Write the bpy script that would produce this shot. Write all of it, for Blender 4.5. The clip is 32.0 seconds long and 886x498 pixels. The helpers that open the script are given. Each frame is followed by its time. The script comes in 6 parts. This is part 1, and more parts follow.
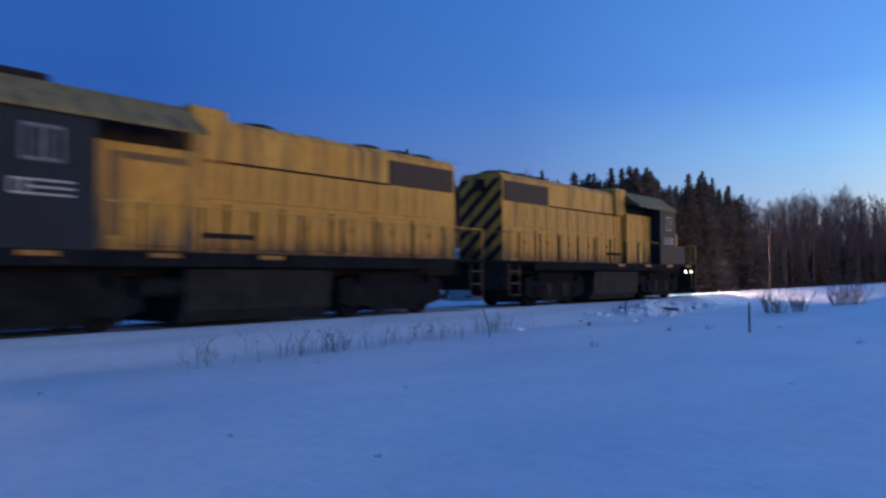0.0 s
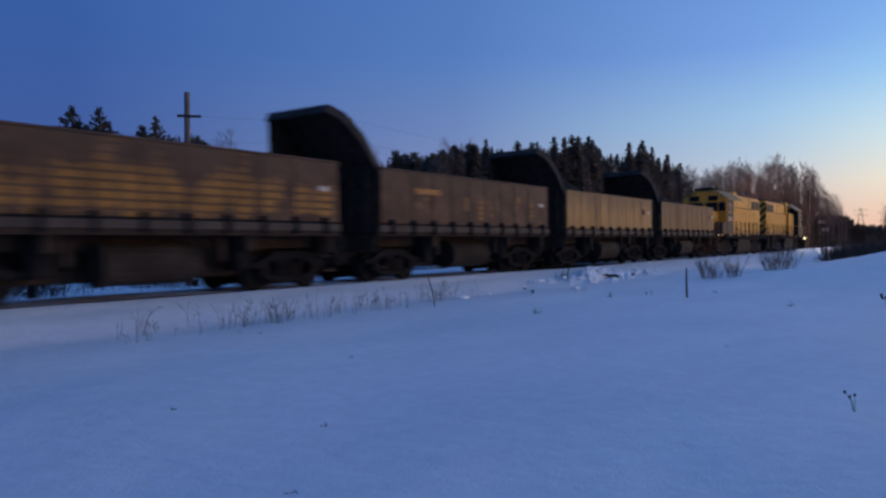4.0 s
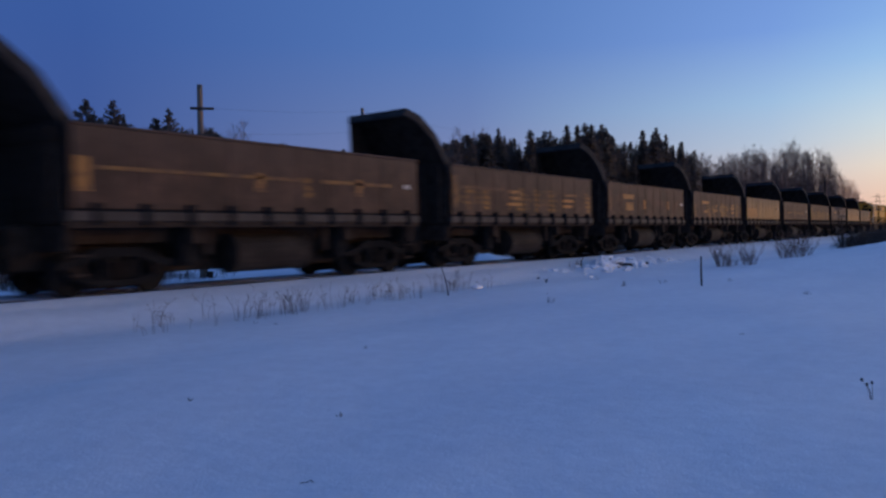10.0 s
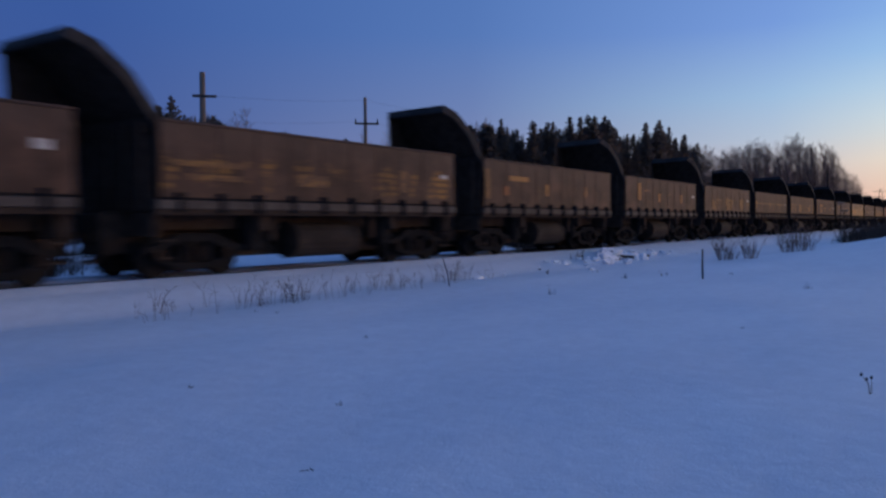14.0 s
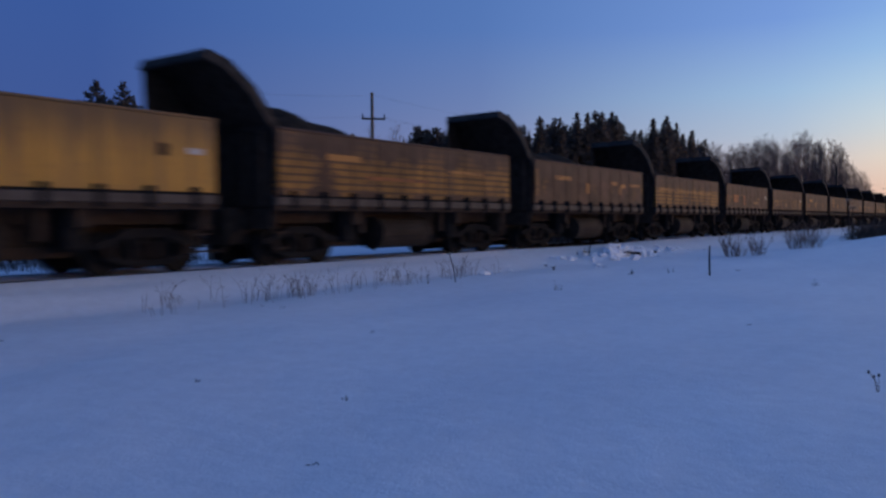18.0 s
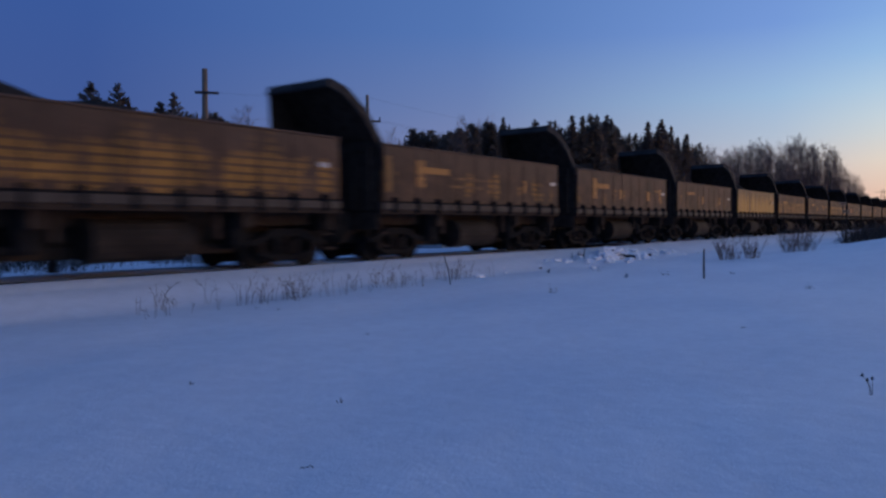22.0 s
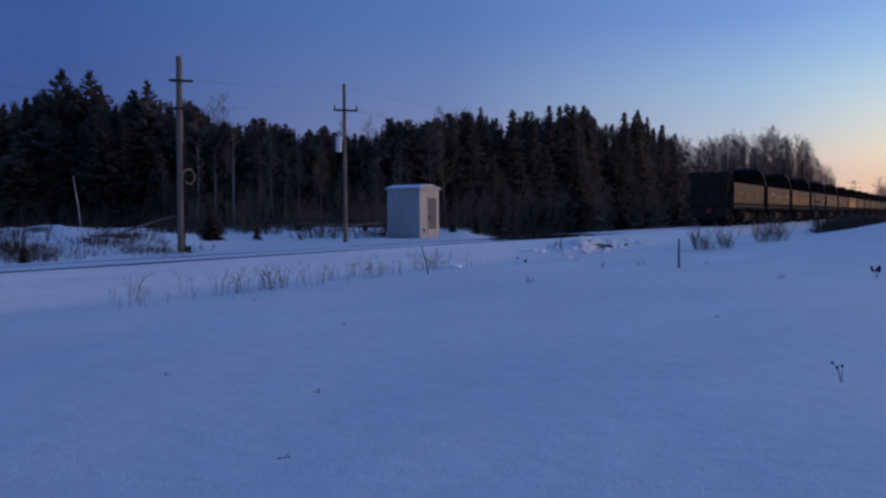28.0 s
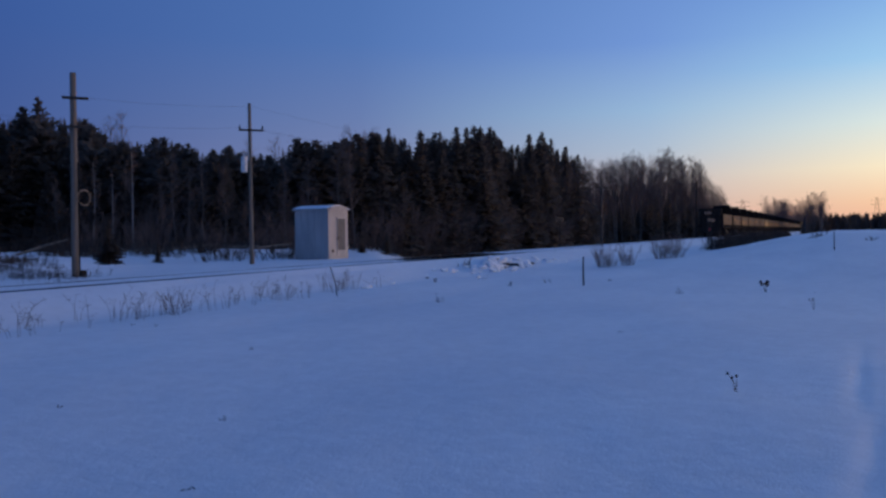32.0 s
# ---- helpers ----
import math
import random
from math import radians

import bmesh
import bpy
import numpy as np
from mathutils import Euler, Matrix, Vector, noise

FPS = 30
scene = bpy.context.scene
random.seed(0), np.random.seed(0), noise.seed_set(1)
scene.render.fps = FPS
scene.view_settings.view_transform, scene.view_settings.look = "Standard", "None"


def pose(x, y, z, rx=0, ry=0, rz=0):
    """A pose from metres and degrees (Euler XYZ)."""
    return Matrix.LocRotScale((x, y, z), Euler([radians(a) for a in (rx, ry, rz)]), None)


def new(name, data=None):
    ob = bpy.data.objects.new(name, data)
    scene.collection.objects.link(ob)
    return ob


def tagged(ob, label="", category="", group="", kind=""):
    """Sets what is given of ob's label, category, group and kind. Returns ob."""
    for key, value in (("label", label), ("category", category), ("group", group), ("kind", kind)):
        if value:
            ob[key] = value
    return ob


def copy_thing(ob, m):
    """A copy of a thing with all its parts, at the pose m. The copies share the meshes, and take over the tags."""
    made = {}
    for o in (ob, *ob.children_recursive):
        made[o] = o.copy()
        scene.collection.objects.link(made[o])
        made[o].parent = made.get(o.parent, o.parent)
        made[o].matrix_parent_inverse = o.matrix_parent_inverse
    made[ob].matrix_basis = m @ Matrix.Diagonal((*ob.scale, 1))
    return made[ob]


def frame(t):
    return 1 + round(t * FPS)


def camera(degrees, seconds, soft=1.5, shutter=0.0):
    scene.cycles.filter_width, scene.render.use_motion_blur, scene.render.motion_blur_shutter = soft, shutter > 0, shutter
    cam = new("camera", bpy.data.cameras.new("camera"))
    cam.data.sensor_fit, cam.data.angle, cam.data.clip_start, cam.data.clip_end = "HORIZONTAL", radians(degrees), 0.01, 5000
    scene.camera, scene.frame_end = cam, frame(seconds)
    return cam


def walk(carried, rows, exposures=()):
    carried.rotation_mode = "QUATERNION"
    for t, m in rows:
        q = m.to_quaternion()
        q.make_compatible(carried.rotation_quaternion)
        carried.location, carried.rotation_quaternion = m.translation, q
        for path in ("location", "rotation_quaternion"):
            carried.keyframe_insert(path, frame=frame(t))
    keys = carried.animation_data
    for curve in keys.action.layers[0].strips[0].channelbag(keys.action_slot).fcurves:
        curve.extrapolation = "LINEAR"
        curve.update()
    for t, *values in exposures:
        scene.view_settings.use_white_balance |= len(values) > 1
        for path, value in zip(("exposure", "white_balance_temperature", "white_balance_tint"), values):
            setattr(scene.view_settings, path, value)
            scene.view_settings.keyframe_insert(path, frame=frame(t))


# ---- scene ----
cam = camera(60.0, 32.0, soft=2.5, shutter=0.75)
EYE = (0.0, 0.0, 1.6)
PATH = [
    (0.0, pose(*EYE, 92.09, 0.29, -51.70)),
    (0.5, pose(*EYE, 92.15, 0.73, -53.25)),
    (1.0, pose(*EYE, 91.57, 0.81, -54.01)),
    (1.5, pose(*EYE, 91.12, 0.95, -54.82)),
    (2.0, pose(*EYE, 90.90, 1.31, -55.08)),
    (2.5, pose(*EYE, 90.61, 1.25, -55.21)),
    (3.0, pose(*EYE, 90.25, 1.13, -55.53)),
    (3.5, pose(*EYE, 89.99, 1.10, -55.87)),
    (4.0, pose(*EYE, 89.74, 0.79, -55.82)),
    (4.5, pose(*EYE, 89.60, 0.82, -55.46)),
    (6.5, pose(*EYE, 89.23, 1.10, -54.97)),
    (7.0, pose(*EYE, 89.17, 1.11, -55.05)),
    (7.5, pose(*EYE, 89.10, 1.03, -55.03)),
    (8.0, pose(*EYE, 89.11, 1.02, -54.95)),
    (8.5, pose(*EYE, 89.17, 1.04, -54.90)),
    (9.0, pose(*EYE, 89.23, 1.10, -54.89)),
    (9.5, pose(*EYE, 89.17, 1.08, -54.78)),
    (10.0, pose(*EYE, 89.01, 1.24, -54.84)),
    (10.5, pose(*EYE, 88.93, 1.20, -54.95)),
    (11.0, pose(*EYE, 88.77, 1.09, -55.17)),
    (11.5, pose(*EYE, 88.66, 0.93, -55.20)),
    (12.0, pose(*EYE, 88.61, 0.79, -55.01)),
    (12.5, pose(*EYE, 88.61, 0.68, -54.99)),
    (13.0, pose(*EYE, 88.55, 0.61, -54.92)),
    (13.5, pose(*EYE, 88.43, 0.61, -54.82)),
    (15.5, pose(*EYE, 88.01, 0.65, -54.52)),
    (16.0, pose(*EYE, 88.00, 0.54, -54.43)),
    (16.5, pose(*EYE, 87.91, 0.52, -54.37)),
    (17.0, pose(*EYE, 87.90, 0.40, -54.30)),
    (17.5, pose(*EYE, 87.87, 0.35, -54.25)),
    (18.0, pose(*EYE, 87.96, 0.42, -54.24)),
    (18.5, pose(*EYE, 88.03, 0.41, -54.14)),
    (19.0, pose(*EYE, 88.10, 0.56, -54.00)),
    (19.5, pose(*EYE, 88.24, 0.58, -53.99)),
    (20.0, pose(*EYE, 88.25, 0.51, -54.04)),
    (20.5, pose(*EYE, 88.21, 0.42, -54.17)),
    (21.0, pose(*EYE, 88.15, 0.29, -54.36)),
    (21.5, pose(*EYE, 88.10, 0.30, -54.56)),
    (22.0, pose(*EYE, 88.15, 0.29, -54.61)),
    (22.5, pose(*EYE, 88.12, 0.40, -54.48)),
    (23.0, pose(*EYE, 87.95, 0.42, -54.37)),
    (23.5, pose(*EYE, 87.80, 0.42, -54.26)),
    (24.0, pose(*EYE, 87.85, 0.43, -54.43)),
    (24.5, pose(*EYE, 87.92, 0.42, -54.71)),
    (25.0, pose(*EYE, 87.87, 0.42, -54.98)),
    (25.5, pose(*EYE, 87.77, 0.37, -55.26)),
    (27.5, pose(*EYE, 87.39, 0.22, -56.09)),
    (28.0, pose(*EYE, 87.39, 0.24, -56.30)),
    (28.5, pose(*EYE, 87.46, 0.25, -56.24)),
    (29.0, pose(*EYE, 87.51, 0.16, -56.36)),
    (29.5, pose(*EYE, 87.67, 0.07, -56.50)),
    (30.0, pose(*EYE, 87.73, 0.12, -56.52)),
    (30.5, pose(*EYE, 87.59, 0.04, -56.86)),
    (31.0, pose(*EYE, 88.37, 0.10, -58.99)),
    (31.5, pose(*EYE, 88.77, 0.19, -61.57)),
    (32.0, pose(*EYE, 88.85, 0.71, -63.06)),
]
EXPOSURES = [(0.0, 0.16, 5180, -3), (1.0, 0.19, 5480, -22), (1.5, 0.22, 5880, -16), (2.0, 0.24, 6300, -4), (2.8, 0.23, 6360, 1), (5.0, 0.22, 6380, 3), (8.0, 0.17, 6500, 6), (12.0, 0.14, 6560, 7), (25.0, 0.08, 6620, 7), (31.0, 0.08, 6580, 7), (32.0, 0.03, 6480, 6)]
walk(cam, PATH, EXPOSURES)


# ---- world ----
SUNSET_BEARING = -45.0
# sky colours by elevation (sine), for rising angles away from the sunset
SKY_SUNSET = [(0.0, (6.2, 2.6, 0.95)), (0.07, (6.2, 3.1, 1.3)), (0.16, (3.4, 2.2, 1.3)), (0.30, (1.05, 0.98, 1.0)), (0.6, (0.24, 0.36, 0.68)), (1.0, (0.085, 0.17, 0.43))]
SKY_EDGE = [(0.0, (0.84, 0.42, 0.30)), (0.03, (0.93, 0.57, 0.37)), (0.07, (0.95, 0.79, 0.57)), (0.12, (0.70, 0.77, 0.75)), (0.19, (0.34, 0.57, 0.84)), (0.28, (0.19, 0.36, 0.74)), (0.5, (0.09, 0.21, 0.55)), (1.0, (0.07, 0.16, 0.42))]
SKY_SIDE = [(0.0, (0.66, 0.42, 0.36)), (0.06, (0.55, 0.47, 0.50)), (0.10, (0.42, 0.49, 0.62)), (0.15, (0.31, 0.46, 0.68)), (0.23, (0.17, 0.30, 0.66)), (0.5, (0.07, 0.17, 0.48)), (1.0, (0.065, 0.15, 0.41))]
SKY_FLANK = [(0.0, (0.25, 0.24, 0.41)), (0.09, (0.19, 0.225, 0.42)), (0.15, (0.138, 0.202, 0.425)), (0.24, (0.085, 0.172, 0.44)), (0.5, (0.053, 0.135, 0.405)), (1.0, (0.06, 0.14, 0.40))]
SKY_AWAY = [(0.0, (0.061, 0.092, 0.268)), (0.12, (0.049, 0.092, 0.291)), (0.25, (0.04, 0.092, 0.31)), (0.5, (0.04, 0.106, 0.338)), (1.0, (0.055, 0.135, 0.39))]
SKY = [(0.0, SKY_SUNSET), (42.0, SKY_EDGE), (57.0, SKY_SIDE), (78.0, SKY_FLANK), (105.0, SKY_AWAY)]


def make_world():
    world = bpy.data.worlds.new("dusk_sky")
    world.use_nodes = True
    scene.world = world
    nt = world.node_tree
    nt.nodes.clear()
    out = nt.nodes.new("ShaderNodeOutputWorld")
    bg = nt.nodes.new("ShaderNodeBackground")
    bg.inputs["Strength"].default_value = 1.0
    co = nt.nodes.new("ShaderNodeTexCoord")
    sep = nt.nodes.new("ShaderNodeSeparateXYZ")
    nt.links.new(co.outputs["Generated"], sep.inputs[0])

    def calc(op, a, b):
        n = nt.nodes.new("ShaderNodeMath")
        n.operation = op
        for k, v in enumerate((a, b)):
            if isinstance(v, float):
                n.inputs[k].default_value = v
            else:
                nt.links.new(v, n.inputs[k])
        return n.outputs[0]

    # angle away from the sunset's bearing, 0 to pi
    bearing = calc("ARCTAN2", sep.outputs["Y"], sep.outputs["X"])
    away = calc("PINGPONG", calc("SUBTRACT", bearing, radians(SUNSET_BEARING)), math.pi)
    color = None
    for k, (angle, stops) in enumerate(SKY):
        r = nt.nodes.new("ShaderNodeValToRGB")
        el = r.color_ramp.elements
        while len(el) < len(stops):
            el.new(0.5)
        for e, (p, c) in zip(el, stops):
            e.position, e.color = p, (*c, 1)
        nt.links.new(sep.outputs["Z"], r.inputs[0])
        if color is None:
            color = r.outputs["Color"]
            continue
        mr = nt.nodes.new("ShaderNodeMapRange")
        mr.inputs["From Min"].default_value, mr.inputs["From Max"].default_value = radians(SKY[k - 1][0]), radians(angle)
        nt.links.new(away, mr.inputs["Value"])
        mix = nt.nodes.new("ShaderNodeMix")
        mix.data_type = "RGBA"
        nt.links.new(mr.outputs["Result"], mix.inputs["Factor"])
        nt.links.new(color, mix.inputs["A"])
        nt.links.new(r.outputs["Color"], mix.inputs["B"])
        color = mix.outputs["Result"]
    nt.links.new(color, bg.inputs["Color"])
    nt.links.new(bg.outputs[0], out.inputs[0])


make_world()


# ---- materials ----
def material(name, rough=0.8, metal=0.0, spec=0.4):
    m = bpy.data.materials.new(name)
    m.use_nodes = True
    nt = m.node_tree
    p = nt.nodes["Principled BSDF"]
    p.inputs["Roughness"].default_value = rough
    p.inputs["Metallic"].default_value = metal
    p.inputs["Specular IOR Level"].default_value = spec
    return m, nt, p


def coords(nt, kind="Object"):
    return nt.nodes.new("ShaderNodeTexCoord").outputs[kind]


def noise_node(nt, vec, scale, detail=4.0, stretch=None, rough=0.6):
    n = nt.nodes.new("ShaderNodeTexNoise")
    n.inputs["Scale"].default_value, n.inputs["Detail"].default_value = scale, detail
    n.inputs["Roughness"].default_value = rough
    if stretch:
        mp = nt.nodes.new("ShaderNodeMapping")
        mp.inputs["Scale"].default_value = stretch
        nt.links.new(vec, mp.inputs[0])
        vec = mp.outputs[0]
    nt.links.new(vec, n.inputs["Vector"])
    return n.outputs["Fac"]


def ramp_node(nt, fac, stops):
    r = nt.nodes.new("ShaderNodeValToRGB")
    el = r.color_ramp.elements
    while len(el) < len(stops):
        el.new(0.5)
    for e, (p, c) in zip(el, stops):
        e.position = p
        e.color = (*c, 1) if isinstance(c, tuple) else (c, c, c, 1)
    nt.links.new(fac, r.inputs[0])
    return r.outputs["Color"]


def mix_node(nt, fac, a, b, blend="MIX"):
    m = nt.nodes.new("ShaderNodeMix")
    m.data_type, m.blend_type = "RGBA", blend
    for sock, v in (("Factor", fac), ("A", a), ("B", b)):
        if isinstance(v, tuple):
            m.inputs[sock].default_value = (*v, 1)
        elif isinstance(v, float):
            m.inputs[sock].default_value = v
        else:
            nt.links.new(v, m.inputs[sock])
    return m.outputs["Result"]


def math_node(nt, op, a, b=0.5, c=None):
    m = nt.nodes.new("ShaderNodeMath")
    m.operation = op
    for i, v in enumerate((a, b) if c is None else (a, b, c)):
        if isinstance(v, (int, float)):
            m.inputs[i].default_value = v
        else:
            nt.links.new(v, m.inputs[i])
    return m.outputs[0]


def bump_node(nt, p, fac, strength=0.3, dist=0.02):
    b = nt.nodes.new("ShaderNodeBump")
    b.inputs["Strength"].default_value, b.inputs["Distance"].default_value = strength, dist
    nt.links.new(fac, b.inputs["Height"])
    nt.links.new(b.outputs[0], p.inputs["Normal"])


def two_tone(name, a, b, scale=3.0, rough=0.8, metal=0.0, stretch=None, bump=0.2, vary=0.0, spec=0.4):
    m, nt, p = material(name, rough, metal, spec)
    v = coords(nt)
    big = noise_node(nt, v, scale, 5.0, stretch)
    fine = noise_node(nt, v, scale * 9, 3.0)
    c = ramp_node(nt, big, [(0.36, a), (0.66, b)])
    c = mix_node(nt, 0.45, c, ramp_node(nt, fine, [(0.3, 0.45), (0.7, 1.0)]), "MULTIPLY")
    if vary:
        info = nt.nodes.new("ShaderNodeObjectInfo")
        hsv = nt.nodes.new("ShaderNodeHueSaturation")
        nt.links.new(math_node(nt, "MULTIPLY_ADD", info.outputs["Random"], vary, 1.0 - vary / 2), hsv.inputs["Value"])
        nt.links.new(c, hsv.inputs["Color"])
        c = hsv.outputs["Color"]
    nt.links.new(c, p.inputs["Base Color"])
    if bump:
        bump_node(nt, p, fine, bump, 0.01)
    return m


def snow_material():
    m, nt, p = material("snow", 0.6, 0.0, 1.0)
    v = coords(nt)
    drift = noise_node(nt, v, 0.35, 4.0, (0.5, 1.2, 1.0))
    crust = noise_node(nt, v, 3.6, 6.0)
    grain = noise_node(nt, v, 45.0, 4.0)
    c = ramp_node(nt, drift, [(0.3, (0.66, 0.7, 0.76)), (0.7, (0.77, 0.805, 0.845))])
    c = mix_node(nt, 0.5, c, ramp_node(nt, crust, [(0.3, 0.84), (0.65, 1.02)]), "MULTIPLY")
    c = mix_node(nt, 0.3, c, ramp_node(nt, grain, [(0.3, 0.84), (0.6, 1.0)]), "MULTIPLY")
    nt.links.new(c, p.inputs["Base Color"])
    h = math_node(nt, "ADD", math_node(nt, "MULTIPLY", crust, 1.0), math_node(nt, "MULTIPLY", grain, 0.25))
    bump_node(nt, p, h, 0.32, 0.05)
    return m


def broken_snow():
    """Clean snow, freshly thrown up in lumps."""
    m, nt, p = material("broken_snow", 0.9, 0.0, 0.2)
    grain = noise_node(nt, coords(nt), 14.0, 4.0)
    nt.links.new(ramp_node(nt, grain, [(0.3, (0.82, 0.83, 0.85)), (0.7, (0.92, 0.92, 0.93))]), p.inputs["Base Color"])
    bump_node(nt, p, grain, 0.4, 0.02)
    return m


def loco_paint(name, base, worn, dirt, splash=0.0, dust=0.0, spec=0.4):
    """Old enamel: fades, runs of grime down the sides, road dirt thrown up from below."""
    m, nt, p = material(name, 0.55, 0.0, spec)
    v = coords(nt)
    fade = noise_node(nt, v, 0.9, 4.0)
    runs = noise_node(nt, v, 2.2, 5.0, (2.2, 1.0, 0.18))
    spots = noise_node(nt, v, 5.0, 6.0, None, 0.7)
    c = ramp_node(nt, fade, [(0.3, base), (0.7, worn)])
    c = mix_node(nt, ramp_node(nt, runs, [(0.47, 0.0), (0.68, 0.9)]), c, dirt)
    c = mix_node(nt, ramp_node(nt, spots, [(0.56, 0.0), (0.72, 0.7)]), c, dirt)
    if splash:
        sep = nt.nodes.new("ShaderNodeSeparateXYZ")
        nt.links.new(v, sep.inputs[0])
        reach = math_node(nt, "SUBTRACT", math_node(nt, "MULTIPLY_ADD", runs, 2.6, 0.9), sep.outputs["Z"])
        c = mix_node(nt, ramp_node(nt, reach, [(0.0, 0.0), (0.6, splash)]), c, (0.055, 0.045, 0.042))
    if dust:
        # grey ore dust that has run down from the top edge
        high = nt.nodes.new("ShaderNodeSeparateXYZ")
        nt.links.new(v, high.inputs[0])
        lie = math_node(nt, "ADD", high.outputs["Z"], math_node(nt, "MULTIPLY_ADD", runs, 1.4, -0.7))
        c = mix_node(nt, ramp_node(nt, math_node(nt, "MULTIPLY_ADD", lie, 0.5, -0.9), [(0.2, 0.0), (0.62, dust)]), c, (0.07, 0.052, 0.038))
    nt.links.new(c, p.inputs["Base Color"])
    bump_node(nt, p, spots, 0.15, 0.004)
    return m


def car_paint(name, low, span):
    """Brown, rubbed car sides on which yellow paint survives in patches and streaks; each car its own amount."""
    m, nt, p = material(name, 0.65, 0.0, 0.25)
    v = coords(nt)
    info = nt.nodes.new("ShaderNodeObjectInfo")
    off = nt.nodes.new("ShaderNodeVectorMath")
    off.operation = "MULTIPLY_ADD"
    off.inputs[1].default_value, off.inputs[0].default_value = (37.0, 11.0, 5.0), (0, 0, 0)
    comb = nt.nodes.new("ShaderNodeCombineXYZ")
    for i in range(3):
        nt.links.new(info.outputs["Random"], comb.inputs[i])
    nt.links.new(comb.outputs[0], off.inputs[0])
    nt.links.new(v, off.inputs[2])
    w = off.outputs[0]
    rust = noise_node(nt, w, 1.1, 6.0, (1.0, 1.0, 1.4))
    flakes = noise_node(nt, w, 2.4, 7.0, (0.8, 1.0, 1.6), 0.75)
    runs = noise_node(nt, w, 3.0, 4.0, (1.8, 1.0, 0.15))
    c = ramp_node(nt, rust, [(0.3, (0.033, 0.018, 0.0125)), (0.5, (0.066, 0.036, 0.0242)), (0.72, (0.112, 0.062, 0.041))])
    share = math_node(nt, "MULTIPLY_ADD", info.outputs["Random"], span, low)
    # paint holds on in the middle of the plates, broken by thin level wear lines
    sep = nt.nodes.new("ShaderNodeSeparateXYZ")
    nt.links.new(v, sep.inputs[0])
    level = math_node(nt, "MULTIPLY_ADD", sep.outputs["Z"], 0.625, -1.0)
    lines = nt.nodes.new("ShaderNodeTexWave")
    lines.bands_direction = "Z"
    lines.inputs["Scale"].default_value, lines.inputs["Distortion"].default_value = 1.75, 0.5
    nt.links.new(v, lines.inputs["Vector"])
    rows = ramp_node(nt, lines.outputs["Fac"], [(0.12, 0.0), (0.45, 1.0)])
    panels = noise_node(nt, w, 1.25, 3.0, (1.0, 0.2, 0.3))
    middle = ramp_node(nt, level, [(0.06, 0.0), (0.2, 1.0), (0.55, 1.0), (0.74, 0.0)])
    keep = math_node(nt, "ADD", math_node(nt, "MULTIPLY", panels, 0.7), math_node(nt, "MULTIPLY_ADD", flakes, 0.4, share))
    keep = math_node(nt, "ADD", keep, math_node(nt, "MULTIPLY_ADD", middle, 0.12, -0.12))
    fac = ramp_node(nt, keep, [(0.50, 0.0), (0.58, 0.95)])
    fac = mix_node(nt, 0.8, fac, rows, "MULTIPLY")
    c = mix_node(nt, fac, c, (0.31, 0.155, 0.03))
    c = mix_node(nt, ramp_node(nt, runs, [(0.45, 0.0), (0.75, 0.6)]), c, (0.07, 0.046, 0.036))
    # grey ore dust along the top edge
    top = ramp_node(nt, math_node(nt, "ADD", level, math_node(nt, "MULTIPLY_ADD", flakes, 0.4, -0.2)), [(0.5, 0.0), (0.9, 0.8)])
    c = mix_node(nt, top, c, (0.075, 0.049, 0.037))
    # scuffs and soot in broad blots
    blots = noise_node(nt, w, 0.75, 6.0, (1.0, 1.0, 0.8), 0.72)
    c = mix_node(nt, 0.75, c, ramp_node(nt, blots, [(0.36, 0.42), (0.58, 1.0)]), "MULTIPLY")
    nt.links.new(c, p.inputs["Base Color"])
    bump_node(nt, p, rust, 0.25, 0.01)
    return m


def glow(name, color, strength):
    m, nt, p = material(name, 0.3)
    p.inputs["Base Color"].default_value = (*color, 1)
    p.inputs["Emission Color"].default_value = (*color, 1)
    p.inputs["Emission Strength"].default_value = strength
    return m


SNOW = snow_material()
BROKENSNOW = broken_snow()
YELLOW = loco_paint("loco_yellow", (0.66, 0.305, 0.026), (0.76, 0.385, 0.052), (0.16, 0.085, 0.034), 0.8, 0.0, 0.25)
GREY = loco_paint("loco_grey", (0.017, 0.0215, 0.0265), (0.026, 0.031, 0.037), (0.021, 0.0225, 0.024), 0.0, 0.0, 0.12)
ROOFTAN = loco_paint("loco_roof", (0.25, 0.18, 0.062), (0.32, 0.23, 0.084), (0.09, 0.07, 0.044), 0.0, 0.0, 0.08)
BLACK = two_tone("black_paint", (0.036, 0.0265, 0.021), (0.062, 0.047, 0.037), 4.0, 0.95, 0.0, None, 0.3, 0.0, 0.05)
STEEL = two_tone("dirty_steel", (0.012, 0.012, 0.013), (0.023, 0.022, 0.022), 3.0, 0.9, 0.0, None, 0.3, 0.0, 0.05)
TANKSTEEL = two_tone("tank_steel", (0.02, 0.0185, 0.0175), (0.04, 0.036, 0.032), 2.5, 0.8, 0.0, None, 0.2, 0.5, 0.15)
CYLINDER = two_tone("cylinder_steel", (0.02, 0.0155, 0.0125), (0.038, 0.03, 0.024), 2.5, 0.8, 0.0, None, 0.2, 0.5, 0.15)
RUSTY = two_tone("rusty_steel", (0.015, 0.0115, 0.0098), (0.03, 0.0215, 0.017), 5.0, 0.9, 0.0, None, 0.3, 0.0, 0.08)
# browned yellow that carries a door's shadow as colour
DOORSHADE = two_tone("door_shade_yellow", (0.2, 0.105, 0.03), (0.34, 0.18, 0.04), 2.5, 0.7, 0.0, (1, 1, 0.4))
